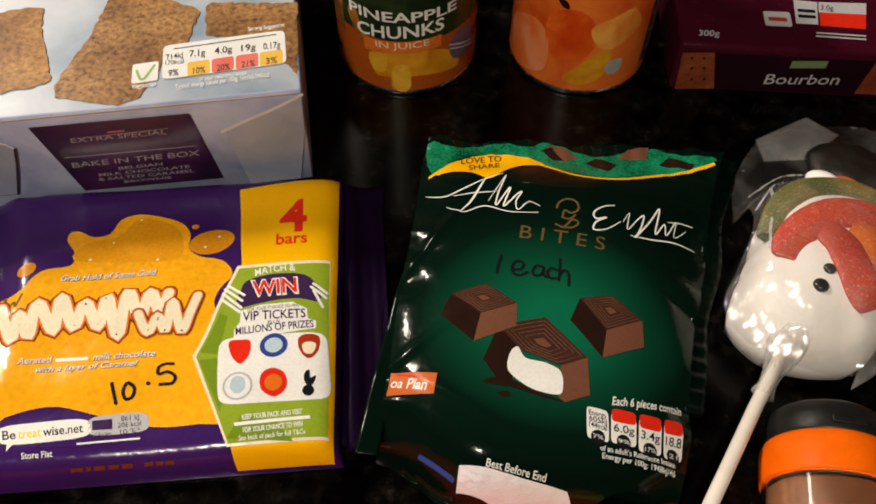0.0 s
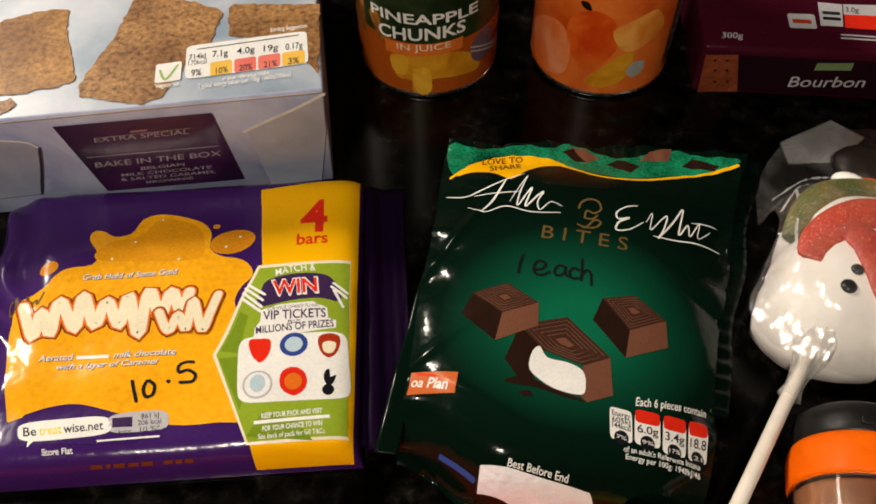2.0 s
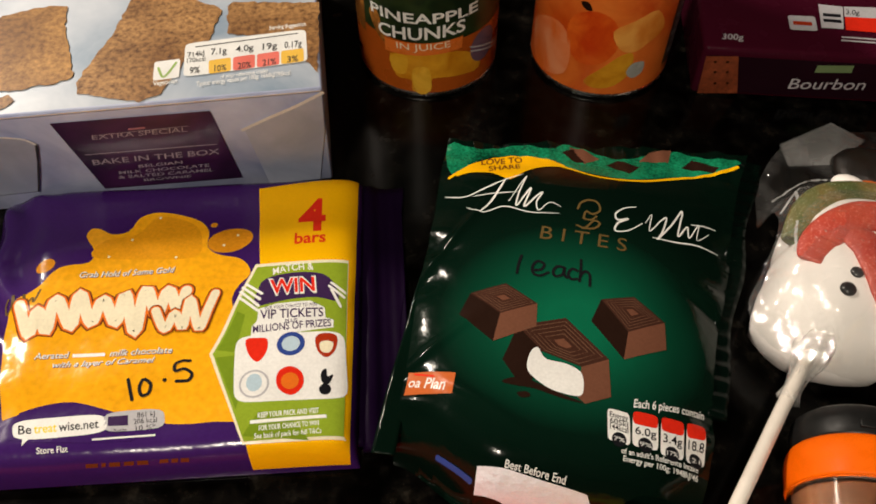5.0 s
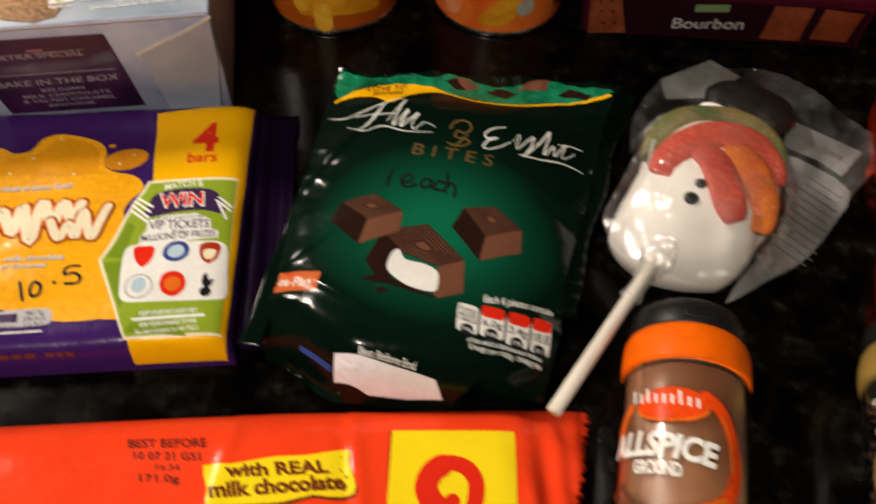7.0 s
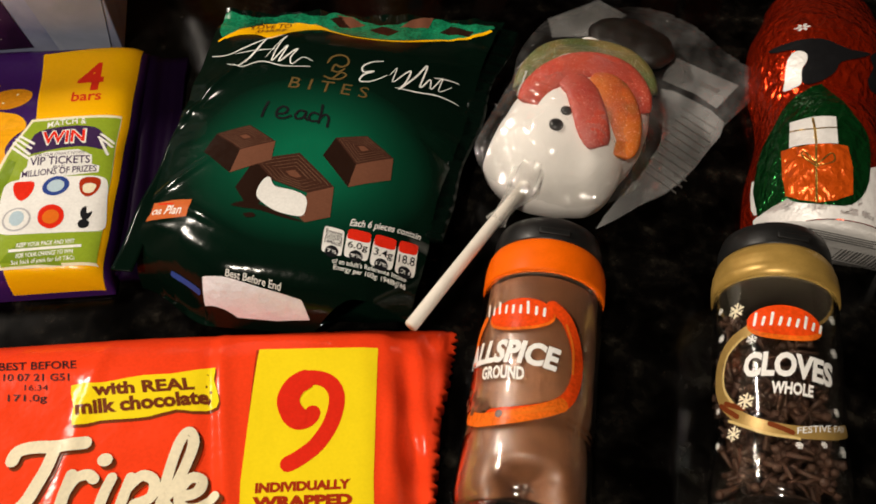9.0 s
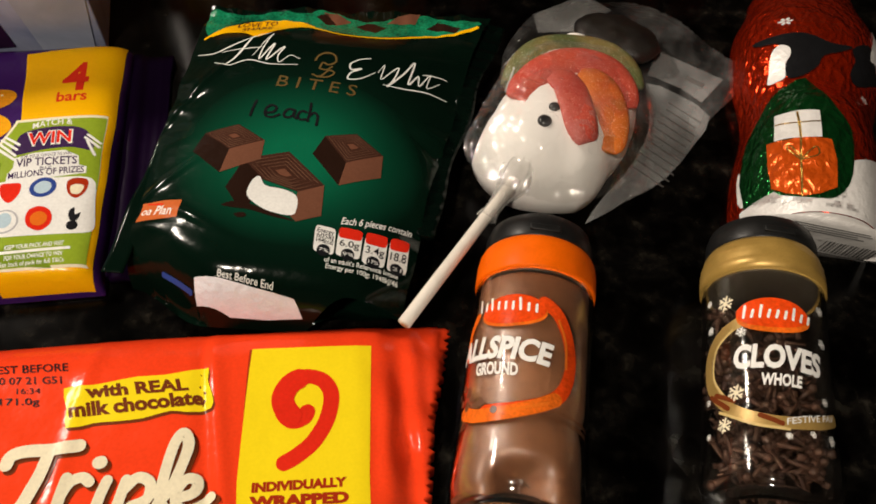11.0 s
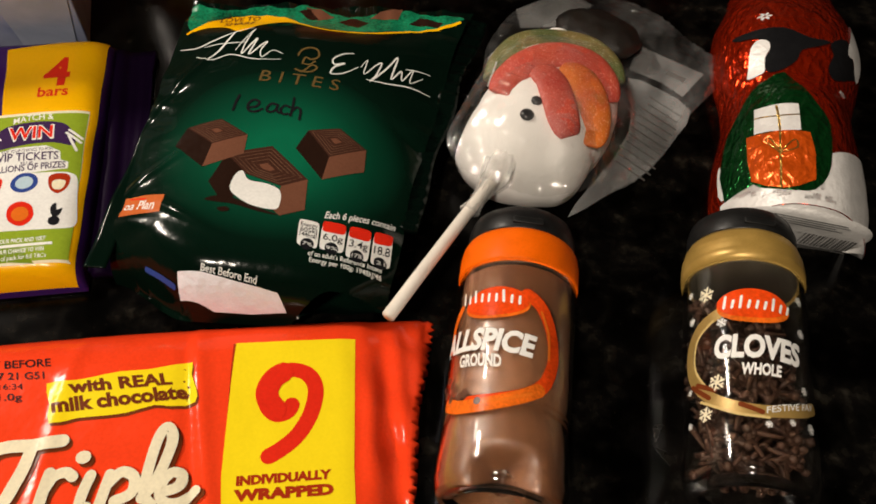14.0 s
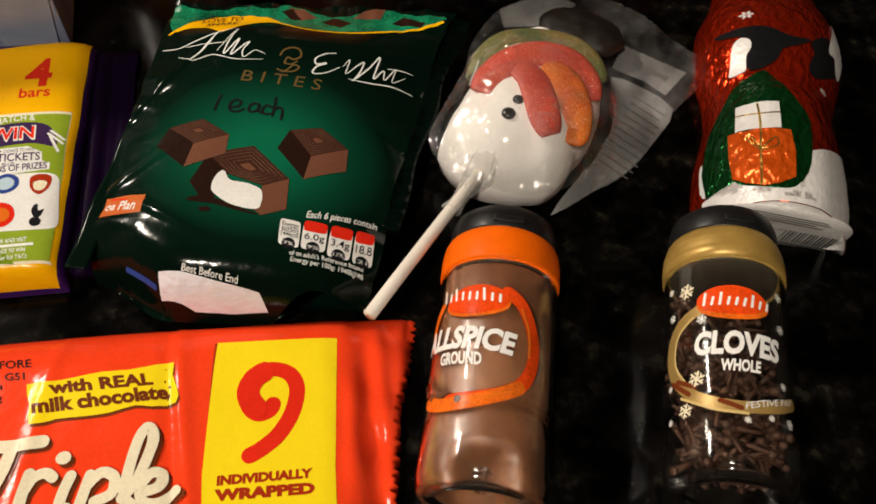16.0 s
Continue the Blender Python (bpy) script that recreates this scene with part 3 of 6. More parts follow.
# ---- the green pouch of mint chocolates ----
def mint_pouch():
    bag = thing("sweets_pouch", BAG_AT, "dark green glossy film pouch of chocolate mints, plump and crinkled", "sweets bag")

    def sheet(skin, flip):
        bm = bmesh.new()
        rows = []
        for j in range(141):
            row = []
            for i in range(121):
                u = -0.0590 + 0.1410 * i / 120
                v = bag_front(u) + (0.0740 + 0.004 * u / 0.08 + 0.0006 * math.sin(400 * u) - bag_front(u)) * j / 140
                left, right = bag_edges(v)
                row.append(bm.verts.new(skin(left + (right - left) * i / 120, v)))
            rows.append(row)
        for p, q in zip(rows, rows[1:]):
            for i in range(120):
                ring = (p[i], p[i + 1], q[i + 1], q[i])
                bm.faces.new(ring[::-1] if flip else ring)
        return bm

    part("pouch_film", sheet(bag_skin, False), POUCH, bag)
    part("pouch_back", sheet(bag_under, True), POUCH, bag, "sagging dark green back of the pouch")

    def fin(v):
        left, right = bag_edges(v)
        return right - 0.002, right + 0.0062 + 0.0010 * math.sin(130 * v) + 0.0025 * smooth(0.0, 0.07, v)

    def fin_skin(u, v):
        return u, v, 0.0205 + 0.0022 * math.sin(55 * v + 1) * math.sin(25 * v) + 0.0004 * math.sin(900 * v) - 0.25 * (u - bag_edges(v)[1])

    # The seal's shade is put into its colour: pouch green darkened almost to black.
    part("side_seal", shell(fin_skin, fin, -0.055, 0.0770, 5, 160, 0.0180), paint("shaded_green_film", (0.0010, 0.0042, 0.0026), 0.22, sheen=0.10), bag, "crimped green seal, coloured dark for its shade")
    part("corner_fin", shell(lambda u, v: (u, v, 0.0265 + 0.0010 * math.sin(160 * v + 40 * u)), lambda v: (bag_edges(v)[0] - 0.0065 * smooth(0.010, -0.075, v), bag_edges(v)[0] + 0.002), -0.0845, 0.010, 6, 60, 0.0262), POUCH, bag, "creased green corner fin")

    def put(name, shapes, material, lift, label="", joined=False):
        lay(name, shapes, bag_skin, material, bag, lift, (0.0016, 0.0016), label, joined)

    put("top_band", [soft([(-0.0544, 0.0684), (-0.0408, 0.0673), (-0.0223, 0.0718), (-0.0072, 0.0692), (-0.0016, 0.0728), (0.0082, 0.0722), (0.0232, 0.0671), (0.0357, 0.0703), (0.0493, 0.0759), (0.0628, 0.0728), (0.0779, 0.0733), (0.0754, 0.0677), (0.0530, 0.0587), (0.0264, 0.0490), (0.0099, 0.0505), (-0.0044, 0.0568), (-0.0219, 0.0648), (-0.0376, 0.0594), (-0.0502, 0.0466)], 3)], EMERALD, 0.0003, "crinkled bright green strip along the top")
    put("chocolate_picture", [poly([(0.0009, 0.0715), (0.0077, 0.0721), (0.0153, 0.0666), (0.0081, 0.0610)]), poly([(0.0326, 0.0656), (0.0378, 0.0727), (0.0483, 0.0769), (0.0462, 0.0681)])], CHOC_SIDE, 0.0005)
    put("chocolate_picture", [poly([(0.0518, 0.0651), (0.0570, 0.0713), (0.0688, 0.0670), (0.0664, 0.0642)]), poly([(0.0180, 0.0612), (0.0233, 0.0661), (0.0326, 0.0614), (0.0277, 0.0552)]), poly([(-0.0020, 0.0678), (0.0031, 0.0708), (0.0086, 0.0619), (0.0032, 0.0617)])], CHOC_DARK, 0.00055)
    put("wave_line", [stroke([(-0.0510, 0.0445), (-0.0420, 0.0521), (-0.0282, 0.0625), (-0.0144, 0.0612), (0.0005, 0.0537), (0.0143, 0.0472), (0.0312, 0.0487), (0.0529, 0.0576), (0.0768, 0.0677)], 0.0016)], YELLOW, 0.0005)
    put("wave_leaf", [soft([(-0.0486, 0.0453), (-0.0395, 0.0568), (-0.0245, 0.0644), (-0.0082, 0.0617), (-0.0006, 0.0554), (-0.0106, 0.0537), (-0.0178, 0.0481), (-0.0245, 0.0401), (-0.0326, 0.0455), (-0.0415, 0.0466)], 3)], YELLOW, 0.00055)
    put("lettering", [words("LOVE TO", (-0.0378, 0.0537), (-0.0196, 0.0583), (-0.0381, 0.0593), 0.02), words("SHARE", (-0.0341, 0.0473), (-0.0204, 0.0510), (-0.0345, 0.0524), 0.02)], BROWN_INK, 0.0007)
    swash = [([(-0.0518, 0.0325), (-0.0431, 0.0306), (-0.0358, 0.0341), (-0.0262, 0.0401), (-0.0189, 0.0446)], 0.0012), ([(-0.0263, 0.0408), (-0.0287, 0.0343), (-0.0321, 0.0266), (-0.0361, 0.0214)], 0.0016), ([(-0.0396, 0.0303), (-0.0300, 0.0316), (-0.0205, 0.0325)], 0.0009), ([(-0.0419, 0.0243), (-0.0346, 0.0212), (-0.0260, 0.0244), (-0.0156, 0.0218), (-0.0033, 0.0223)], 0.0010), ([(-0.0245, 0.0271), (-0.0191, 0.0392), (-0.0176, 0.0425), (-0.0205, 0.0318), (-0.0212, 0.0249), (-0.0173, 0.0321), (-0.0155, 0.0345), (-0.0180, 0.0246), (-0.0129, 0.0308), (-0.0106, 0.0326), (-0.0129, 0.0275), (-0.0118, 0.0232), (-0.0075, 0.0276), (-0.0027, 0.0257)], 0.0013)]
    swash += [([(0.0288, 0.0304), (0.0240, 0.0290), (0.0200, 0.0256), (0.0207, 0.0224), (0.0251, 0.0237), (0.0208, 0.0207), (0.0197, 0.0166), (0.0251, 0.0178), (0.0312, 0.0228)], 0.0015), ([(0.0323, 0.0230), (0.0351, 0.0280), (0.0340, 0.0196), (0.0387, 0.0256), (0.0415, 0.0280), (0.0395, 0.0205), (0.0371, 0.0161), (0.0437, 0.0253), (0.0485, 0.0331), (0.0462, 0.0203), (0.0505, 0.0263), (0.0512, 0.0211), (0.0559, 0.0291), (0.0547, 0.0212), (0.0605, 0.0263)], 0.0013), ([(0.0352, 0.0167), (0.0445, 0.0170), (0.0545, 0.0185), (0.0643, 0.0178)], 0.0012), ([(0.0521, 0.0278), (0.0585, 0.0293), (0.0639, 0.0296)], 0.0009)]
    put("script_flourish", [stroke(p, w * 0.58, 1.0, False, 6, True) for p, w in swash], WHITE_INK, 0.0006, "white swirling script flourish")
    put("emblem", [stroke([(0.0042, 0.0256), (0.0054, 0.0287), (0.0088, 0.0306), (0.0124, 0.0296), (0.0133, 0.0258), (0.0104, 0.0236), (0.0076, 0.0246), (0.0066, 0.0209)], 0.0009), stroke([(0.0039, 0.0170), (0.0073, 0.0161), (0.0108, 0.0202), (0.0133, 0.0190), (0.0108, 0.0162), (0.0060, 0.0157)], 0.0009), stroke([(0.0066, 0.0209), (0.0096, 0.0205), (0.0120, 0.0227)], 0.0008)], BRASS_INK, 0.0006, "dull gold emblem", True)
    put("lettering", [words("B I T E S", (-0.0109, 0.0083), (0.0239, 0.0065), (-0.0102, 0.0148), 0.0)], BRASS_INK, 0.0006, "thin gold capitals")
    put("handwriting", [stroke(p, 0.0011) for p in ([(-0.0177, -0.0009), (-0.0186, -0.0048), (-0.0191, -0.0093)], [(-0.0132, -0.0074), (-0.0096, -0.0066), (-0.0087, -0.0040), (-0.0112, -0.0030), (-0.0131, -0.0054), (-0.0126, -0.0089), (-0.0099, -0.0096), (-0.0069, -0.0078)], [(-0.0006, -0.0049), (-0.0034, -0.0045), (-0.0050, -0.0070), (-0.0041, -0.0091), (-0.0014, -0.0081), (-0.0006, -0.0049), (-0.0007, -0.0080), (0.0005, -0.0093)], [(0.0045, -0.0056), (0.0024, -0.0050), (0.0009, -0.0072), (0.0019, -0.0096), (0.0044, -0.0094)], [(0.0058, -0.0005), (0.0058, -0.0054), (0.0054, -0.0103)], [(0.0056, -0.0079), (0.0075, -0.0055), (0.0093, -0.0070), (0.0094, -0.0120)])], BLACK_INK, 0.0008, "black marker handwriting", True)
    for left, top, side in (
        ([(-0.0398, -0.0294), (-0.0363, -0.0200), (-0.0243, -0.0287), (-0.0262, -0.0407)], [(-0.0363, -0.0200), (-0.0230, -0.0147), (-0.0106, -0.0229), (-0.0243, -0.0287)], [(-0.0243, -0.0287), (-0.0106, -0.0229), (-0.0105, -0.0330), (-0.0262, -0.0407)]),
        ([(0.0100, -0.0279), (0.0139, -0.0174), (0.0241, -0.0303), (0.0223, -0.0420)], [(0.0139, -0.0174), (0.0268, -0.0140), (0.0387, -0.0226), (0.0241, -0.0303)], [(0.0241, -0.0303), (0.0387, -0.0226), (0.0388, -0.0343), (0.0223, -0.0420)]),
        ([(-0.0222, -0.0482), (-0.0174, -0.0335), (-0.0079, -0.0426), (-0.0115, -0.0570), (-0.0166, -0.0560)], [(-0.0174, -0.0335), (0.0004, -0.0279), (0.0167, -0.0429), (0.0067, -0.0475), (-0.0079, -0.0431)], [(0.0067, -0.0475), (0.0167, -0.0429), (0.0174, -0.0581), (0.0081, -0.0622), (0.0056, -0.0602)])):
        put("chocolate_picture", [poly(left)], CHOC_DARK, 0.0004)
        put("chocolate_picture", [poly(top)], CHOC_TOP, 0.00045)
        put("chocolate_picture", [poly(side)], CHOC_SIDE, 0.0005)
        mid = (sum(p[0] for p in top) / len(top), sum(p[1] for p in top) / len(top))
        nested = lambda k: [(mid[0] + (p[0] - mid[0]) * k, mid[1] + (p[1] - mid[1]) * k) for p in top]
        put("ridge_line", [stroke(nested(k), 0.0003, 1.0, True, 1) for k in (0.86, 0.70, 0.54, 0.38)], CHOC_LINE, 0.0006)
        put("ridge_heart", [poly(nested(0.20))], CHOC_SIDE, 0.0006)
    put("crumb_picture", [soft([(-0.0220, -0.0573), (-0.0166, -0.0550), (-0.0105, -0.0560), (-0.0023, -0.0590), (0.0076, -0.0620), (-0.0002, -0.0612), (-0.0104, -0.0588), (-0.0165, -0.0584)], 3), soft([(-0.0162, -0.0612), (-0.0127, -0.0604), (-0.0114, -0.0620), (-0.0145, -0.0628)], 3)], CHOC_DARK, 0.0006)
    put("filling_picture", [soft([(-0.0124, -0.0447), (-0.0096, -0.0416), (-0.0065, -0.0460), (0.0011, -0.0471), (0.0065, -0.0499), (0.0075, -0.0559), (0.0060, -0.0595), (-0.0011, -0.0591), (-0.0068, -0.0570), (-0.0128, -0.0519)], 4)], WHITE_INK, 0.0007)
    put("small_panel", [poly([(-0.0562, -0.0528), (-0.0386, -0.0544), (-0.0391, -0.0626), (-0.0567, -0.0628)])], TERRACOTTA, 0.0004, "terracotta printed panel")
    put("lettering", [words("oa Plan", (-0.0559, -0.0589), (-0.0422, -0.0611), (-0.0558, -0.0546), 0.01, slant=0.05)], WHITE_INK, 0.0006)
    put("small_mark", [bars((-0.0540, -0.0531), (-0.0464, -0.0549), (-0.0538, -0.0543), 1)], RED_INK, 0.0006)
    cells = [((0.0160, -0.0624), (0.0240, -0.0633), (0.0162, -0.0742)), ((0.0251, -0.0631), (0.0345, -0.0633), (0.0248, -0.0748)), ((0.0356, -0.0632), (0.0444, -0.0632), (0.0349, -0.0760)), ((0.0453, -0.0630), (0.0530, -0.0624), (0.0446, -0.0762))]
    for n, (a, b, c) in enumerate(cells):
        put("nutrition_cell", [pane(a, b, c, 7)], WHITE_INK, 0.0004)
        at = lambda s, q: (a[0] + (b[0] - a[0]) * s + (c[0] - a[0]) * q, a[1] + (b[1] - a[1]) * s + (c[1] - a[1]) * q)
        if n:
            put("nutrition_cap", [pane(at(0.02, -0.10), at(0.98, -0.10), at(0.02, 0.32), 5)], RED_INK, 0.0006)
        put("nutrition_share", [oval(at(0.5, 0.90), 0.0026, 0.0026)], BLACK_INK, 0.0006)
        lines = [(("Energy", 0.26), ("605kJ", 0.46), ("144kcal", 0.64)), (("6.0g", 0.62),), (("3.4g", 0.62),), (("18.8", 0.62),)][n]
        put("lettering", [words(w, at(0.1, q), at(0.92, q), at(0.1, q - (0.17 if n == 0 else 0.24)), 0.01) for w, q in lines], BLACK_INK, 0.0007)
        put("lettering", [words(("7%", "9%", "17%", "21")[n], at(0.28, 0.95), at(0.74, 0.95), at(0.28, 0.83), 0.004)], WHITE_INK, 0.0008)
    put("lettering", [words("Each 6 pieces contain", (0.0255, -0.0606), (0.0531, -0.0575), (0.0260, -0.0572), 0.015), words("of an adult's Reference Intake", (0.0210, -0.0781), (0.0494, -0.0784), (0.0210, -0.0762), 0.01), words("Energy per 100g: 1948kJ/46", (0.0217, -0.0805), (0.0494, -0.0812), (0.0218, -0.0787), 0.01)], WHITE_INK, 0.0005)
    put("lettering", [words("Best Before End", (-0.0186, -0.0871), (0.0025, -0.0896), (-0.0183, -0.0849), 0.012)], WHITE_INK, 0.0008)
    put("sticker", [poly([(-0.0278, -0.0868), (-0.0183, -0.0874), (-0.0053, -0.0893), (0.0028, -0.0902), (0.0105, -0.0912), (0.0134, -0.0948), (0.0001, -0.0953), (-0.0150, -0.0953), (-0.0281, -0.0926)])], STICKER, 0.0006, "crumpled white paper sticker")
    # A blue glint on the pouch's bulge, drawn in as an ink stroke.
    put("blue_glint", [stroke([(-0.0422, -0.0827), (-0.0358, -0.0863), (-0.0297, -0.0899)], 0.0012)], BLUE_INK, 0.0007)


mint_pouch()


# ---- the purple and gold chocolate bar multipack ----
def bar_pack():
    pack = thing("chocolate_multipack", WAFER_AT, "purple and golden film multipack of four chocolate bars", "chocolate bars")
    part("wrapper", shell(bar_skin, lambda v: (-0.0835, 0.0835 + 0.034 * (v - 0.065)), -0.0695, 0.0695, 124, 104), PURPLE, pack)
    # Violet darkened to carry the shade that falls on the end seals.
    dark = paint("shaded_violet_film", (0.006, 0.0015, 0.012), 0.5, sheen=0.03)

    def crimp(u, v):
        return u, v, 0.0035 + 0.0030 * math.exp(-((u - 0.084) / 0.004) ** 2) + 0.00012 * math.sin(1400 * u) + 0.0018 * math.sin(70 * v + 2) * (u - 0.083) / 0.02

    part("end_seal", shell(crimp, lambda v: (0.0800 + 0.034 * (v - 0.065), 0.0995 + 0.020 * (v - 0.065) + 0.0012 * math.sin(120 * v)), -0.0615, 0.0660, 34, 40), dark, pack, "crimped purple end seal with shade in its colour")
    part("end_seal", shell(lambda u, v: crimp(-u, v), lambda v: (-0.0995, -0.0805), -0.064, 0.064, 34, 40), dark, pack, "crimped purple end seal with shade in its colour")

    def put(name, shapes, material, lift, label="", joined=False):
        lay(name, shapes, bar_skin, material, pack, lift, (0.0018, 0.0018), label, joined)

    put("caramel_splash", [soft([(-0.0637, -0.0053), (-0.0621, 0.0050), (-0.0532, 0.0125), (-0.0499, 0.0181), (-0.0448, 0.0218), (-0.0347, 0.0231), (-0.0330, 0.0284), (-0.0376, 0.0358), (-0.0366, 0.0406), (-0.0322, 0.0403), (-0.0268, 0.0370), (-0.0198, 0.0385), (-0.0163, 0.0463), (-0.0082, 0.0489), (0.0020, 0.0464), (0.0109, 0.0421), (0.0153, 0.0356), (0.0154, 0.0276), (0.0202, 0.0235), (0.0286, 0.0215), (0.0330, 0.0179), (0.0343, 0.0126), (0.0301, 0.0069), (0.0279, -0.0000), (0.0292, -0.0070), (0.0243, -0.0161), (0.0226, -0.0246), (0.0285, -0.0370), (0.0360, -0.0532), (0.0256, -0.0537), (0.0129, -0.0538), (0.0002, -0.0517), (-0.0153, -0.0463), (-0.0287, -0.0421), (-0.0392, -0.0425), (-0.0482, -0.0451), (-0.0547, -0.0475)], 3)], GOLD, 0.0003, "golden caramel splash")
    put("caramel_glow", [soft([(-0.0336, 0.0257), (-0.0286, 0.0339), (-0.0160, 0.0362), (-0.0079, 0.0463), (0.0076, 0.0409), (0.0128, 0.0307), (0.0096, 0.0224), (-0.0144, 0.0233)], 4)], film("light_amber_film", (0.78, 0.325, 0.009), 0.19, 0.12), 0.00045)
    put("caramel_drop", [oval((0.0249, 0.0307), 0.0098, 0.0062, 14)], AMBER, 0.0003)
    put("caramel_drop", [oval((-0.0528, 0.0223), 0.0042, 0.0030, 30), oval((0.0170, 0.0396), 0.0016, 0.0014)], AMBER, 0.0003)
    put("sparkle", [oval(c, 0.0006, 0.0006, 0, 10) for c in [(-0.0175, 0.0332), (-0.0073, 0.0456), (0.0024, 0.0229), (-0.0265, 0.0253), (0.0223, 0.0279), (0.0279, 0.0331)]], CREAM_INK, 0.0006)
    put("side_band", [poly([(0.0355, 0.0594), (0.0802, 0.0660), (0.0780, 0.0), (0.0757, -0.0688), (0.0390, -0.0688), (0.0377, -0.0623), (0.0382, 0.0181)])], YELLOW, 0.0003, "yellow band round the pack")
    put("band_edge", [poly([(0.0209, -0.0248), (0.0364, 0.0177), (0.0757, 0.0187), (0.0739, -0.0616), (0.0747, -0.0628), (0.0366, -0.0631)])], CREAM_INK, 0.00045)
    put("green_panel", [poly([(0.0224, -0.0249), (0.0372, 0.0162), (0.0754, 0.0173), (0.0739, -0.0616), (0.0371, -0.0621)])], LIME, 0.0006, "lime green printed panel")
    put("panel_shade", [poly([(0.0237, -0.0231), (0.0305, -0.0056), (0.0338, -0.0074), (0.0306, -0.0247)]), poly([(0.0237, -0.0268), (0.0307, -0.0263), (0.0351, -0.0398), (0.0332, -0.0493)]), poly([(0.0365, -0.0603), (0.0421, -0.0507), (0.0549, -0.0549), (0.0612, -0.0628)])], DEEP_LIME, 0.00075)
    put("lettering", [words("4", (0.0539, 0.0338), (0.0658, 0.0338), (0.0540, 0.0515), 0.03)], RED_INK, 0.0005, "large red figure")
    put("lettering", [words("bars", (0.0526, 0.0270), (0.0661, 0.0273), (0.0527, 0.0326), 0.02)], RED_INK, 0.0005)
    put("banner", [soft([(0.0373, -0.0037), (0.0384, 0.0032), (0.0412, 0.0095), (0.0528, 0.0122), (0.0650, 0.0110), (0.0702, 0.0049), (0.0716, -0.0029), (0.0630, -0.0014), (0.0534, -0.0017), (0.0456, -0.0029)], 3)], DARK_INK, 0.0008)
    put("banner_tassel", [stroke(p, 0.0012) for p in ([(0.0314, 0.0033), (0.0392, -0.0039)], [(0.0321, 0.0055), (0.0395, -0.0008)], [(0.0334, 0.0072), (0.0403, 0.0018)], [(0.0311, 0.0005), (0.0388, -0.0059)], [(0.0689, 0.0024), (0.0725, -0.0054)], [(0.0679, 0.0042), (0.0739, -0.0010)], [(0.0688, 0.0060), (0.0743, 0.0013)])], WHITE_INK, 0.0009)
    put("lettering", [words("MATCH &", (0.0443, 0.0114), (0.0612, 0.0132), (0.0439, 0.0150), 0.01, 0.25)], WHITE_INK, 0.0010)
    put("lettering", [words("WIN", (0.0431, 0.0007), (0.0629, 0.0013), (0.0423, 0.0094), 0.05)], WHITE_INK, 0.0009)
    put("lettering", [words("WIN", (0.0438, 0.0012), (0.0622, 0.0019), (0.0431, 0.0087), 0.02)], RED_INK, 0.0011)
    put("text_band", [poly([(0.0389, -0.0103), (0.0392, -0.0054), (0.0465, -0.0035), (0.0603, -0.0029), (0.0662, -0.0061), (0.0666, -0.0106), (0.0698, -0.0116), (0.0697, -0.0151), (0.0537, -0.0170), (0.0366, -0.0177), (0.0368, -0.0131)])], WHITE_INK, 0.0008)
    put("lettering", [words("FOR YOUR CHANCE TO WIN", (0.0420, -0.0059), (0.0630, -0.0053), (0.0420, -0.0044), 0.0), words("VIP TICKETS", (0.0401, -0.0099), (0.0657, -0.0101), (0.0400, -0.0060), 0.015), words("PLUS", (0.0504, -0.0122), (0.0553, -0.0121), (0.0503, -0.0107), 0.01), words("MILLIONS OF PRIZES", (0.0374, -0.0159), (0.0689, -0.0146), (0.0372, -0.0126), 0.015)], DARK_INK, 0.0010)
    put("badge_panel", [pane((0.0307, -0.0171), (0.0741, -0.0168), (0.0321, -0.0468), 8)], WHITE_INK, 0.0008, "white rounded panel")
    put("badge", [soft([(0.0349, -0.0191), (0.0394, -0.0185), (0.0435, -0.0194), (0.0435, -0.0258), (0.0402, -0.0300), (0.0364, -0.0258)], 3)], RED_INK, 0.0010, "plain red shield")
    put("badge", [oval((0.0530, -0.0222), 0.0056, 0.0056)], BLUE_INK, 0.0010, "plain blue disc")
    put("badge_ring", [oval((0.0530, -0.0222), 0.0036, 0.0036)], SKY_INK, 0.0012)
    put("badge", [soft([(0.0627, -0.0196), (0.0666, -0.0177), (0.0711, -0.0192), (0.0707, -0.0256), (0.0673, -0.0292), (0.0637, -0.0260)], 3)], DARK_RED, 0.0010, "plain red and green shield")
    put("badge_ring", [soft([(0.0645, -0.0224), (0.0671, -0.0214), (0.0698, -0.0225), (0.0690, -0.0262), (0.0672, -0.0272), (0.0650, -0.0261)], 3)], CREAM_INK, 0.0012)
    put("badge", [oval((0.0396, -0.0392), 0.0058, 0.0058)], GREY_INK, 0.0010, "plain pale blue disc")
    put("badge_ring", [oval((0.0396, -0.0392), 0.0050, 0.0050), ], WHITE_INK, 0.0012)
    put("badge_heart", [oval((0.0396, -0.0387), 0.0030, 0.0036)], SKY_INK, 0.0014)
    put("badge", [soft([(0.0480, -0.0383), (0.0491, -0.0342), (0.0532, -0.0325), (0.0573, -0.0346), (0.0587, -0.0388), (0.0574, -0.0424), (0.0537, -0.0445), (0.0493, -0.0420)], 3)], RED_INK, 0.0010, "plain red and orange disc")
    put("badge_ring", [oval((0.0533, -0.0386), 0.0034, 0.0034)], ORANGE_INK, 0.0012)
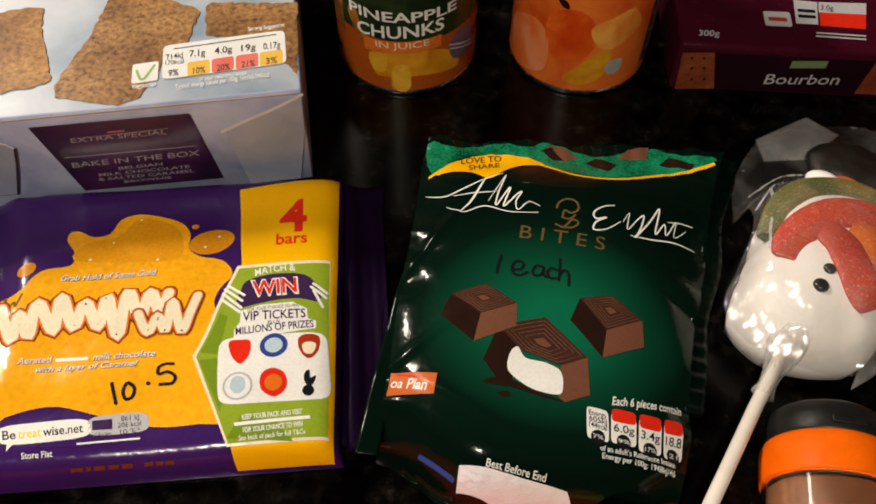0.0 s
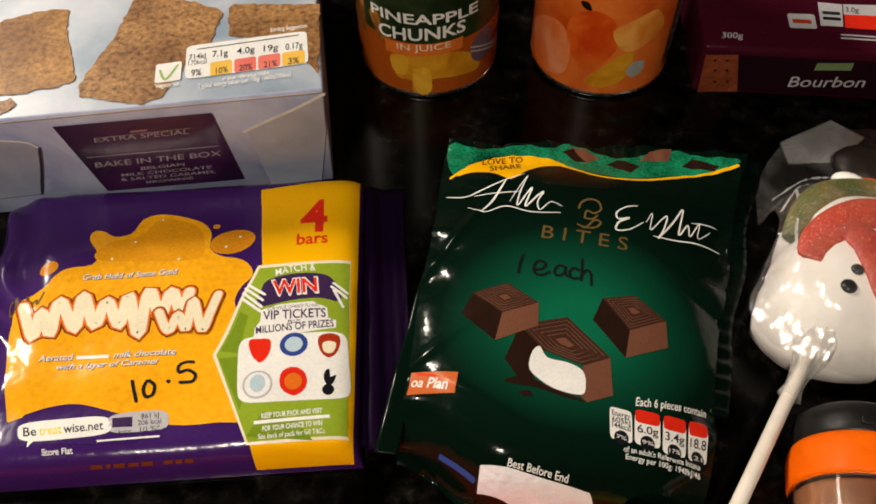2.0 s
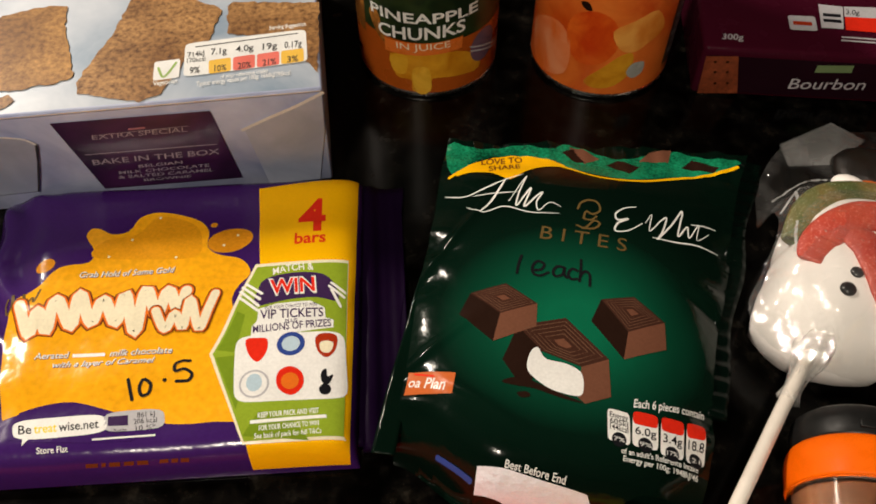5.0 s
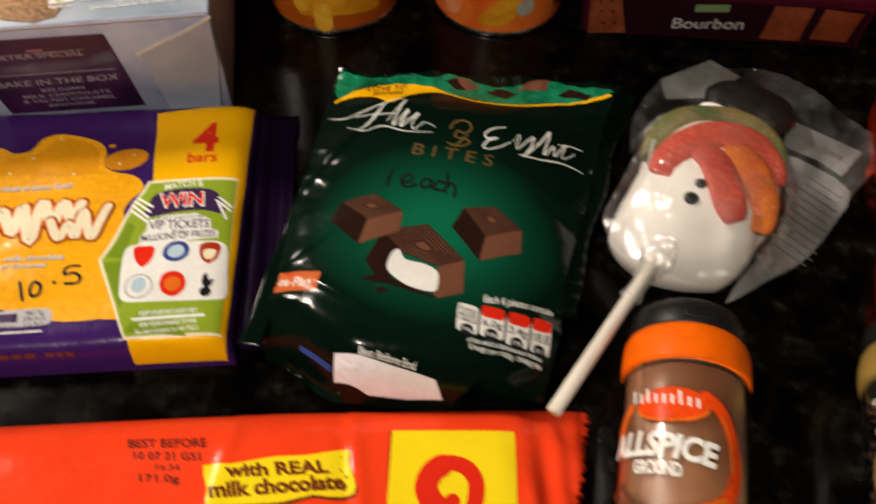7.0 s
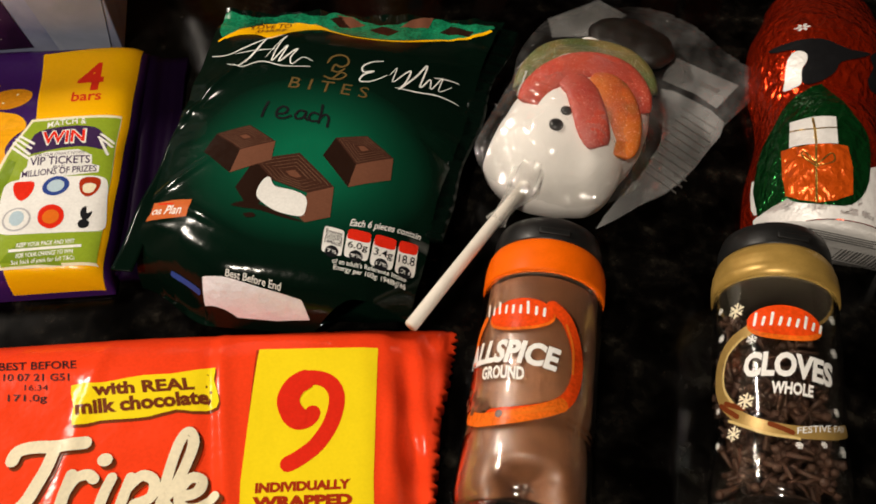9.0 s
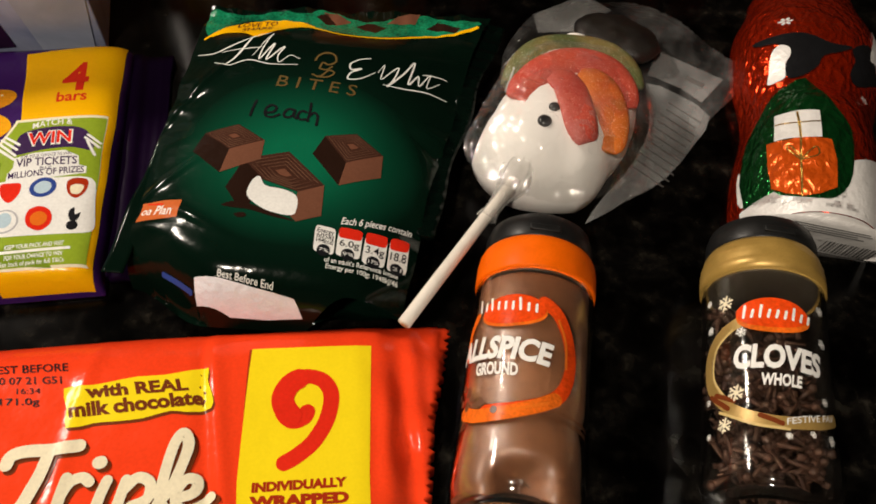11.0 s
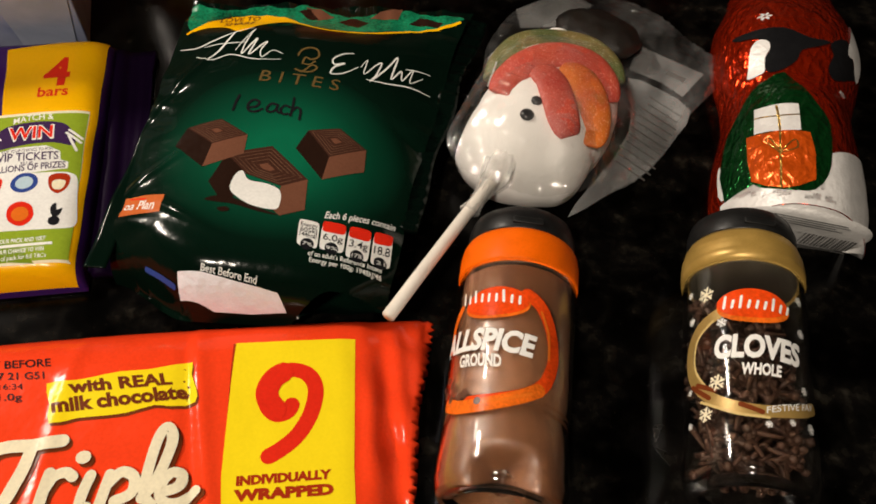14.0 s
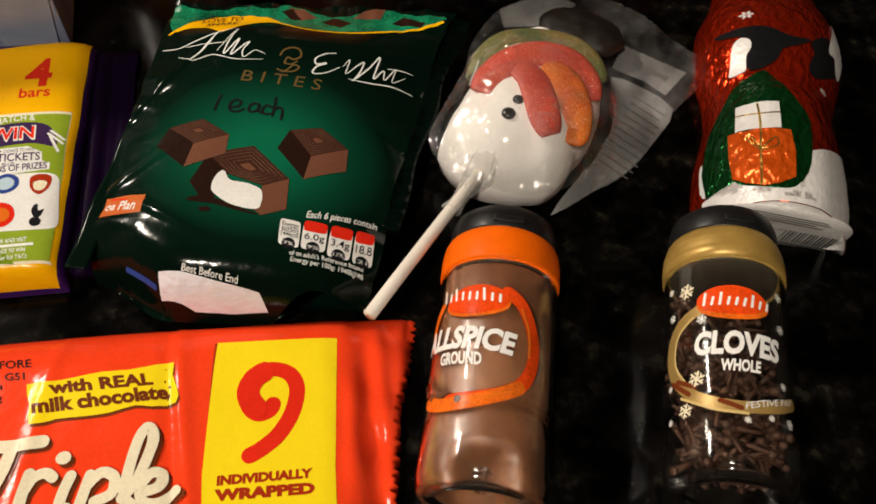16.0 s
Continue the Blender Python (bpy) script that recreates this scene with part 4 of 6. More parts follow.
    put("badge", [oval((0.0668, -0.0425), 0.0023, 0.0023), soft([(0.0656, -0.0350), (0.0673, -0.0341), (0.0677, -0.0373), (0.0699, -0.0364), (0.0686, -0.0400), (0.0664, -0.0405), (0.0651, -0.0377)], 3)], BLACK_INK, 0.0010, "plain black mark", True)
    put("small_print", [words("KEEP YOUR PACK AND VISIT", (0.0419, -0.0535), (0.0647, -0.0524), (0.0418, -0.0513), 0.02), bars((0.0390, -0.0539), (0.0674, -0.0527), (0.0394, -0.0565), 1), words("FOR YOUR CHANCE TO WIN", (0.0426, -0.0587), (0.0648, -0.0575), (0.0425, -0.0567), 0.02), words("See back of pack for full T&Cs", (0.0410, -0.0614), (0.0658, -0.0605), (0.0410, -0.0596), 0.01)], WHITE_INK, 0.0009)
    # the maker's bubbly name is drawn as plain rounded waves with brown rims
    wave, ripple = [(-0.0589, 0.0028), (-0.0525, -0.0113), (-0.0506, -0.0007), (-0.0456, -0.0103), (-0.0442, 0.0047), (-0.0360, -0.0088), (-0.0353, 0.0072), (-0.0282, -0.0076), (-0.0250, 0.0036), (-0.0182, -0.0082), (-0.0163, 0.0058), (-0.0099, -0.0132), (-0.0082, 0.0077), (-0.0018, -0.0054), (0.0013, 0.0066), (0.0066, -0.0040), (0.0088, 0.0057)], [(-0.0025, -0.0039), (0.0020, -0.0124), (0.0054, -0.0054), (0.0090, -0.0117), (0.0111, 0.0010), (0.0153, -0.0122), (0.0184, -0.0047), (0.0210, 0.0033)]
    for name, wide, ink, lift, label in (("name_rim", 0.0076, BROWN_INK, 0.0005, ""), ("name_edge", 0.0062, ORANGE_INK, 0.0008, ""), ("name_wave", 0.0046, CREAM_INK, 0.0011, "plain cream wave with red-brown rim")):
        put(name, [stroke(wave, wide)], ink, lift, label)
        put(name, [stroke(ripple, wide * 0.78)], ink, lift + 0.0012, label)
    put("maker_flourish", [stroke([(-0.0647, 0.0063), (-0.0659, 0.0040), (-0.0653, 0.0008), (-0.0628, 0.0031), (-0.0632, 0.0084), (-0.0612, 0.0036), (-0.0587, 0.0059), (-0.0590, 0.0088), (-0.0564, 0.0035), (-0.0545, 0.0062), (-0.0534, 0.0038), (-0.0522, 0.0100)], 0.0009)], BRASS_INK, 0.0006)
    put("slogan", [words("Grab Hold of Some Gold", (-0.0375, 0.0154), (0.0022, 0.0153), (-0.0377, 0.0182), 0.01, slant=0.02), words("Aerated", (-0.0476, -0.0231), (-0.0345, -0.0232), (-0.0481, -0.0202), 0.01, slant=0.05), words("milk chocolate", (-0.0179, -0.0240), (0.0064, -0.0239), (-0.0182, -0.0210), 0.01, slant=0.03), words("with a layer of Caramel", (-0.0401, -0.0274), (-0.0006, -0.0280), (-0.0405, -0.0249), 0.01, slant=0.03)], DARK_INK, 0.0006)
    put("slogan", [words("Grab Hold of Some Gold", (-0.0378, 0.0157), (0.0019, 0.0156), (-0.0380, 0.0185), 0.004, slant=0.02), words("Aerated", (-0.0479, -0.0228), (-0.0348, -0.0230), (-0.0484, -0.0199), 0.004, slant=0.05), bars((-0.0333, -0.0207), (-0.0204, -0.0211), (-0.0326, -0.0239), 1, 0.5), words("milk chocolate", (-0.0181, -0.0237), (0.0061, -0.0236), (-0.0185, -0.0207), 0.004, slant=0.03), words("with a layer of Caramel", (-0.0404, -0.0272), (-0.0008, -0.0277), (-0.0408, -0.0246), 0.004, slant=0.03)], WHITE_INK, 0.0008)
    put("handwriting", [stroke(p, 0.0013) for p in ([(-0.0090, -0.0346), (-0.0080, -0.0382), (-0.0067, -0.0427)], [(-0.0034, -0.0350), (-0.0044, -0.0380), (-0.0032, -0.0411), (-0.0007, -0.0404), (-0.0002, -0.0369), (-0.0025, -0.0348)], [(0.0048, -0.0354), (0.0050, -0.0357), (0.0052, -0.0355)], [(0.0138, -0.0277), (0.0108, -0.0276), (0.0084, -0.0290), (0.0087, -0.0319), (0.0121, -0.0312), (0.0151, -0.0333), (0.0142, -0.0360), (0.0095, -0.0362)])], BLACK_INK, 0.0010, "black marker handwriting", True)
    put("purple_wave", [soft([(-0.0531, -0.0561), (-0.0551, -0.0493), (-0.0480, -0.0460), (-0.0390, -0.0434), (-0.0286, -0.0428), (-0.0151, -0.0472), (-0.0062, -0.0509), (-0.0049, -0.0595)], 3)], PURPLE, 0.00045)
    put("white_lozenge", [pane((-0.0505, -0.0484), (-0.0160, -0.0474), (-0.0482, -0.0570), 4), poly([(-0.0448, -0.0559), (-0.0420, -0.0559), (-0.0446, -0.0590)])], WHITE_INK, 0.0006, "white rounded lozenge", True)
    put("grey_lozenge", [pane((-0.0168, -0.0473), (0.0058, -0.0466), (-0.0152, -0.0558), 4)], GREY_INK, 0.0006)
    put("lettering", [words("Be", (-0.0468, -0.0544), (-0.0420, -0.0543), (-0.0478, -0.0507), 0.01), words("wise.net", (-0.0321, -0.0540), (-0.0173, -0.0536), (-0.0330, -0.0502), 0.01)], BLACK_INK, 0.0008)
    put("lettering", [words("treat", (-0.0411, -0.0543), (-0.0328, -0.0540), (-0.0421, -0.0505), 0.01)], LEMON, 0.0008)
    put("lozenge_mark", [poly([(-0.0148, -0.0491), (-0.0073, -0.0489), (-0.0066, -0.0532), (-0.0141, -0.0531)])], DARK_INK, 0.0008)
    put("small_print", [words("861 kJ", (-0.0038, -0.0501), (0.0028, -0.0498), (-0.0041, -0.0480), 0.0), words("206 kcal", (-0.0046, -0.0528), (0.0040, -0.0524), (-0.0050, -0.0507), 0.0), words("10 %*", (-0.0033, -0.0557), (0.0040, -0.0552), (-0.0037, -0.0536), 0.0), words("= 1 Portion", (-0.0139, -0.0564), (-0.0066, -0.0559), (-0.0142, -0.0545), 0.0)], BLACK_INK, 0.0008)
    put("small_print", [words("Store Flat", (-0.0387, -0.0621), (-0.0273, -0.0621), (-0.0390, -0.0599), 0.012), bars((-0.0190, -0.0576), (0.0040, -0.0570), (-0.0188, -0.0589), 1)], WHITE_INK, 0.0006)
    put("side_mark", [bars((-0.0211, -0.0657), (-0.0166, -0.0657), (-0.0215, -0.0669), 1, 0.8), bars((-0.0153, -0.0657), (-0.0137, -0.0656), (-0.0157, -0.0669), 1, 0.8), bars((-0.0125, -0.0656), (-0.0085, -0.0656), (-0.0129, -0.0669), 1, 0.8), bars((-0.0072, -0.0656), (-0.0035, -0.0656), (-0.0076, -0.0668), 1, 0.8), bars((-0.0024, -0.0655), (0.0017, -0.0655), (-0.0027, -0.0668), 1, 0.8), bars((0.0058, -0.0655), (0.0091, -0.0654), (0.0055, -0.0667), 1, 0.8), bars((0.0101, -0.0654), (0.0126, -0.0654), (0.0098, -0.0667), 1, 0.8), bars((0.0136, -0.0654), (0.0167, -0.0655), (0.0133, -0.0667), 1, 0.8)], BROWN_INK, 0.0006, "broken row of brown print on the folded side", True)
    put("leaf_mark", [oval((-0.0800, -0.0480), 0.0026, 0.0060)], LIME, 0.0006)


bar_pack()


# ---- the red biscuit pack ----
def biscuit_pack():
    pack = thing("biscuit_multipack", BISCUIT_AT, "red film multipack of nine chocolate biscuits", "biscuits")
    part("wrapper", shell(biscuit_skin, lambda v: (-0.182, 0.1135 + 0.12 * (v - 0.050) + 0.0050 * smooth(0.020, 0.064, v)), -0.0655, 0.0655, 184, 92, 0.0006, 0.0011), SCARLET, pack)

    def put(name, shapes, material, lift, label="", joined=False):
        lay(name, shapes, biscuit_skin, material, pack, lift, (0.0018, 0.0018), label, joined)

    put("panel_shadow", [poly([(0.0429, 0.0518), (0.0446, 0.0516), (0.0440, -0.048), (0.0405, -0.048)])], DARK_RED, 0.0003)
    put("yellow_panel", [poly([(0.0439, 0.0520), (0.0888, 0.0507), (0.0865, 0.0), (0.0865, -0.050), (0.0425, -0.050), (0.0410, 0.0)])], LEMON, 0.0004, "bright yellow printed panel")
    put("figure_line", [stroke([(0.0649, 0.0245), (0.0635, 0.0222), (0.0596, 0.0212), (0.0563, 0.0244), (0.0554, 0.0306), (0.0581, 0.0367), (0.0644, 0.0385), (0.0707, 0.0362), (0.0736, 0.0302), (0.0719, 0.0212), (0.0671, 0.0131), (0.0613, 0.0082), (0.0570, 0.0058)], 0.0058)], RED_INK, 0.0007, "large red figure nine")
    put("figure_bowl", [stroke([(0.0590, 0.0232), (0.0566, 0.0268), (0.0561, 0.0308), (0.0583, 0.0352), (0.0617, 0.0376)], 0.0082)], RED_INK, 0.0011, "thick bowl of the red figure")
    put("lettering", [words("INDIVIDUALLY", (0.0461, -0.0037), (0.0786, -0.0035), (0.0462, -0.0005), 0.06), words("WRAPPED", (0.0454, -0.0089), (0.0793, -0.0091), (0.0454, -0.0052), 0.065)], DARK_RED, 0.0007)
    tag = [(-0.0231, 0.0394), (-0.0145, 0.0397), (-0.0070, 0.0407), (0.0027, 0.0422), (0.0126, 0.0423), (0.0224, 0.0438), (0.0285, 0.0442), (0.0285, 0.0393), (0.0308, 0.0328), (0.0308, 0.0276), (0.0222, 0.0267), (0.0163, 0.0276), (0.0068, 0.0254), (-0.0028, 0.0250), (-0.0105, 0.0249), (-0.0197, 0.0235), (-0.0206, 0.0308)]
    put("yellow_tag", [soft(tag, 2)], LEMON, 0.0005, "torn-edged yellow tag")
    put("tag_shadow", [soft([(u + 0.0006, v - 0.0012) for u, v in tag], 2)], BROWN_INK, 0.0003)
    put("lettering", [words("with REAL", (-0.0144, 0.0349), (0.0221, 0.0355), (-0.0158, 0.0397), 0.045), words("milk chocolate", (-0.0192, 0.0276), (0.0280, 0.0297), (-0.0206, 0.0330), 0.045)], BROWN_INK, 0.0008, "brown lettering")
    put("date_print", [words("BEST BEFORE", (-0.0514, 0.0479), (-0.0230, 0.0470), (-0.0524, 0.0516), 0.01), words("10 07 21 G51", (-0.0484, 0.0430), (-0.0243, 0.0416), (-0.0491, 0.0461), 0.01), words("16:34", (-0.0397, 0.0384), (-0.0312, 0.0379), (-0.0402, 0.0407), 0.0), words("171.0g", (-0.0447, 0.0342), (-0.0307, 0.0335), (-0.0453, 0.0369), 0.01)], BLACK_INK, 0.0006)
    script = [([(-0.0376, 0.0112), (-0.0365, 0.0144), (-0.0318, 0.0158), (-0.0231, 0.0158), (-0.0138, 0.0167)], 0.0046), ([(-0.0237, 0.0154), (-0.0253, 0.0082), (-0.0277, 0.0016), (-0.0299, -0.0036), (-0.0340, -0.0081)], 0.0046), ([(-0.0164, 0.0053), (-0.0175, -0.0005), (-0.0184, -0.0071)], 0.0038), ([(-0.0177, -0.0013), (-0.0150, 0.0037), (-0.0111, 0.0051), (-0.0086, 0.0034)], 0.0038), ([(-0.0026, 0.0035), (-0.0044, -0.0018), (-0.0051, -0.0067), (-0.0028, -0.0076)], 0.0038), ([(-0.0062, 0.0100), (-0.0055, 0.0100)], 0.0046), ([(0.0039, 0.0032), (0.0022, -0.0036), (0.0002, -0.0125)], 0.0038), ([(0.0029, -0.0006), (0.0076, 0.0037), (0.0120, 0.0016), (0.0115, -0.0037), (0.0062, -0.0061)], 0.0038), ([(0.0151, -0.0058), (0.0200, 0.0011), (0.0239, 0.0131), (0.0222, 0.0185), (0.0194, 0.0153), (0.0169, 0.0056), (0.0157, -0.0043), (0.0183, -0.0082)], 0.0038), ([(0.0213, -0.0042), (0.0265, -0.0030), (0.0280, 0.0008), (0.0245, 0.0021), (0.0211, -0.0023), (0.0220, -0.0073), (0.0273, -0.0083), (0.0333, -0.0045)], 0.0036)]
    for k, (p, w) in enumerate(script):
        put("script_shadow", [stroke([(u + 0.0011, v - 0.0012) for u, v in p], w)], BROWN_INK, 0.0004 + 0.0002 * k, "brown drop shadow")
        put("script_stroke", [stroke(p, w)], CREAM_INK, 0.0026 + 0.0002 * k, "cream brush stroke")
    put("biscuit_picture", [poly([(-0.1221, 0.0194), (-0.1099, 0.0186), (-0.0999, 0.0097), (-0.0968, -0.0025), (-0.1151, -0.0026)])], cake_print("wafer_print", (0.45, 0.22, 0.05), (0.75, 0.50, 0.20)), 0.0016, "picture of a wafer biscuit")


biscuit_pack()


# ---- the brownie box ----
def brownie_box():
    box = thing("baking_mix_box", BOX_AT, "pale blue cardboard baking mix box with a brownie picture", "food box")
    top_card, side_card = cloud_print("pale_blue_clouded_card", (0.28, 0.36, 0.46), (0.64, 0.68, 0.75), 15.0), cloud_print("blue_grey_card", (0.30, 0.35, 0.56), (0.58, 0.63, 0.82), 26.0)
    bm = bmesh.new()
    lean = 0.0105
    foot, head = [(-BOX_W, 0), (0, 0), (0, BOX_D), (-BOX_W, BOX_D)], [(-BOX_W, -lean), (0.0022, -lean), (0.0022, BOX_D), (-BOX_W, BOX_D)]
    lo, hi = [bm.verts.new((x, y, 0.0)) for x, y in foot], [bm.verts.new((x, y, BOX_H)) for x, y in head]
    bm.faces.new(lo[::-1])
    lid = bm.faces.new(hi)
    lid.material_index = 1
    for k in range(4):
        bm.faces.new((lo[k], lo[(k + 1) % 4], hi[(k + 1) % 4], hi[k]))
    bmesh.ops.bevel(bm, geom=[e for e in bm.edges], offset=0.0010, segments=2, affect="EDGES", profile=0.5)
    part("carton", bm, [side_card, top_card], box)
    cake = cake_print("brownie_print", (0.120, 0.045, 0.012), (0.60, 0.33, 0.120))
    glazed = cake_print("glazed_brownie_print", (0.20, 0.080, 0.016), (0.60, 0.32, 0.090))
    white, black, pale = card("white_card_print", (0.80, 0.80, 0.78)), card("black_card_print", (0.03, 0.03, 0.03)), card("pale_card_print", (0.42, 0.38, 0.44))
    plum = cloud_print("plum_card_print", (0.012, 0.006, 0.020), (0.075, 0.018, 0.085), 30.0, 0.3)
    amber, coral = card("amber_card_print", (0.80, 0.48, 0.06)), card("coral_card_print", (0.75, 0.16, 0.12))

    def top(name, shapes, material, lift, label=""):
        lay(name, shapes, box_top, material, box, lift, (0.02, 0.02), label)

    def front(name, shapes, material, lift, label=""):
        lay(name, shapes, box_front, material, box, lift, (0.02, 0.02), label)

    top("brownie_picture", [ragged([(-0.0979, 0.0044), (-0.0937, 0.0174), (-0.0861, 0.0342), (-0.0826, 0.0487), (-0.0797, 0.0585), (-0.0647, 0.0572), (-0.0521, 0.0531), (-0.0395, 0.0443), (-0.0428, 0.0319), (-0.0456, 0.0206), (-0.0529, 0.0152), (-0.0592, 0.0024), (-0.0632, -0.0063), (-0.0719, -0.0096), (-0.0834, -0.0061), (-0.0968, -0.0017)])], cake, 0.0002, "picture of a brownie")
    top("brownie_picture", [ragged([(-0.1418, 0.0493), (-0.1282, 0.0543), (-0.1140, 0.0569), (-0.1083, 0.0546), (-0.1075, 0.0408), (-0.1024, 0.0186), (-0.0997, 0.0080), (-0.1071, 0.0056), (-0.1203, 0.0035), (-0.1335, 0.0027)])], glazed, 0.0002, "picture of a glazed brownie")
    top("brownie_picture", [ragged([(-0.0370, 0.0463), (-0.0372, 0.0274), (-0.0151, 0.0236), (0.0007, -0.0018), (0.0024, 0.0256), (0.0032, 0.0438), (-0.0346, 0.0491)])], cake, 0.0002, "picture of a brownie")
    top("brownie_picture", [ragged([(-0.1329, -0.0006), (-0.1243, 0.0008), (-0.1216, -0.0022), (-0.1253, -0.0064), (-0.1314, -0.0087)])], cake, 0.0002, "picture of crumbs")
    top("nutrition_panel", [pane((-0.0547, 0.0233), (-0.0032, 0.0264), (-0.0546, 0.0025), 14)], white, 0.0004, "white nutrition panel")
    for n, (big, share, tone) in enumerate((("714kJ", "9%", None), ("7.1g", "10%", amber), ("4.0g", "20%", coral), ("19g", "21%", coral), ("0.17g", "3%", amber))):
        if n == 0:
            put = [(-0.0533, 0.0143), (-0.0463, 0.0147), (-0.0535, 0.0174), (-0.0520, 0.0041), (-0.0478, 0.0042), (-0.0521, 0.0079), (-0.0532, 0.0115), (-0.0458, 0.0118), (-0.0533, 0.0139)]
        elif n == 1:
            put = [(-0.0435, 0.0147), (-0.0370, 0.0148), (-0.0436, 0.0186), (-0.0418, 0.0041), (-0.0368, 0.0044), (-0.0419, 0.0078), (-0.0441, 0.0030), (-0.0349, 0.0038), (-0.0444, 0.0113)]
        elif n == 2:
            put = [(-0.0332, 0.0150), (-0.0257, 0.0154), (-0.0332, 0.0189), (-0.0321, 0.0044), (-0.0266, 0.0047), (-0.0322, 0.0082), (-0.0342, 0.0037), (-0.0250, 0.0045), (-0.0343, 0.0120)]
        elif n == 3:
            put = [(-0.0219, 0.0152), (-0.0157, 0.0154), (-0.0218, 0.0191), (-0.0219, 0.0051), (-0.0163, 0.0054), (-0.0219, 0.0089), (-0.0243, 0.0044), (-0.0149, 0.0052), (-0.0242, 0.0127)]
        else:
            put = [(-0.0126, 0.0150), (-0.0053, 0.0154), (-0.0125, 0.0189), (-0.0117, 0.0058), (-0.0070, 0.0061), (-0.0116, 0.0096), (-0.0142, 0.0051), (-0.0046, 0.0058), (-0.0141, 0.0134)]
        if tone:
            top("nutrition_cell", [pane(put[6], put[7], put[8], 9)], tone, 0.0006)
        top("lettering", [words(big, put[0], put[1], put[2], 0.01), words(share, put[3], put[4], put[5], 0.01)], black, 0.0008)
    top("lettering", [words("170kcal", (-0.0534, 0.0108), (-0.0458, 0.0111), (-0.0535, 0.0136), 0.0), bars((-0.0503, 0.0210), (-0.0066, 0.0244), (-0.0503, 0.0199), 1, 0.5)], black, 0.0008)
    top("green_symbol", [pane((-0.0670, 0.0133), (-0.0563, 0.0140), (-0.0669, 0.0018), 12)], white, 0.0004, "white square with a green tick")
    top("tick", [stroke([(-0.0651, 0.0093), (-0.0625, 0.0035), (-0.0579, 0.0117)], 0.0011)], card("leaf_green_card_print", (0.30, 0.45, 0.12)), 0.0006)
    top("lettering", [words("Vegetarian", (-0.0665, -0.0012), (-0.0568, -0.0006), (-0.0667, 0.0014), 0.015), words("of your reference intake", (-0.0392, -0.0003), (-0.0197, 0.0010), (-0.0393, 0.0020), 0.01), words("Typical energy values per 100g: 1660kJ/396kcal", (-0.0489, -0.0037), (-0.0105, -0.0016), (-0.0490, -0.0010), 0.01), words("Serving Suggestion", (-0.0189, 0.0278), (-0.0031, 0.0286), (-0.0189, 0.0304), 0.01)], white, 0.0004)
    front("label_panel", [poly([(-0.1096, 0.0620), (-0.0452, 0.0611), (-0.0418, 0.0092), (-0.1047, 0.0106)])], plum, 0.0003, "dark plum printed label")
    front("lettering", [words("EXTRA SPECIAL", (-0.0971, 0.0487), (-0.0575, 0.0485), (-0.0964, 0.0519), 0.0), words("BAKE IN THE BOX", (-0.1031, 0.0303), (-0.0479, 0.0301), (-0.1024, 0.0342), 0.003), words("BELGIAN", (-0.0849, 0.0250), (-0.0655, 0.0251), (-0.0845, 0.0273), 0.01), words("MILK CHOCOLATE", (-0.0948, 0.0213), (-0.0545, 0.0208), (-0.0943, 0.0236), 0.01), words("& SALTED CARAMEL", (-0.0962, 0.0177), (-0.0534, 0.0168), (-0.0957, 0.0200), 0.01), words("BROWNIE", (-0.0858, 0.0138), (-0.0644, 0.0135), (-0.0855, 0.0157), 0.01)], pale, 0.0006)
    front("rule_line", [stroke([(-0.1038, 0.0384), (-0.0477, 0.0375)], 0.0005), stroke([(-0.0936, 0.0514), (-0.0561, 0.0523)], 0.0003)], pale, 0.0005)
    front("maker_mark", [bars((-0.0804, 0.0548), (-0.0735, 0.0548), (-0.0810, 0.0525), 1), ], card("rose_card_print", (0.45, 0.20, 0.25)), 0.0005)
    front("fold_edge", [stroke([(-BOX_W + 0.002, BOX_H - 0.0012), (-0.02, BOX_H - 0.0011), (0.0012, BOX_H - 0.0012)], 0.0007)], white, 0.0006, "thin white line along the front top edge")
    flap_card = cloud_print("plain_grey_card", (0.33, 0.37, 0.48), (0.47, 0.51, 0.63), 30.0)
    front("corner_flap", [poly([(-0.0337, 0.0469), (0.0016, 0.0654), (0.0002, 0.040), (-0.0060, 0.0016), (-0.030, 0.0016)])], flap_card, 0.0004, "folded grey card flap")
    front("flap_edge", [stroke([(-0.0345, 0.0462), (-0.0231, 0.0525), (-0.0103, 0.0590), (0.0020, 0.0665)], 0.0018)], white, 0.0008, "torn white card edge")
    front("side_tab", [poly([(-0.1412, 0.0572), (-0.1248, 0.0535), (-0.1206, 0.0495), (-0.1249, 0.0366), (-0.1338, 0.0139), (-0.1620, 0.0132)])], flap_card, 0.0010, "cut-out carton tab")
    front("tab_edge", [stroke([(-0.1367, 0.0572), (-0.1246, 0.0539), (-0.1206, 0.0495)], 0.0012)], white, 0.0014)
    front("tab_slit", [stroke([(-0.1208, 0.0479), (-0.1266, 0.0315), (-0.1338, 0.0139)], 0.0014)], black, 0.0006)


brownie_box()


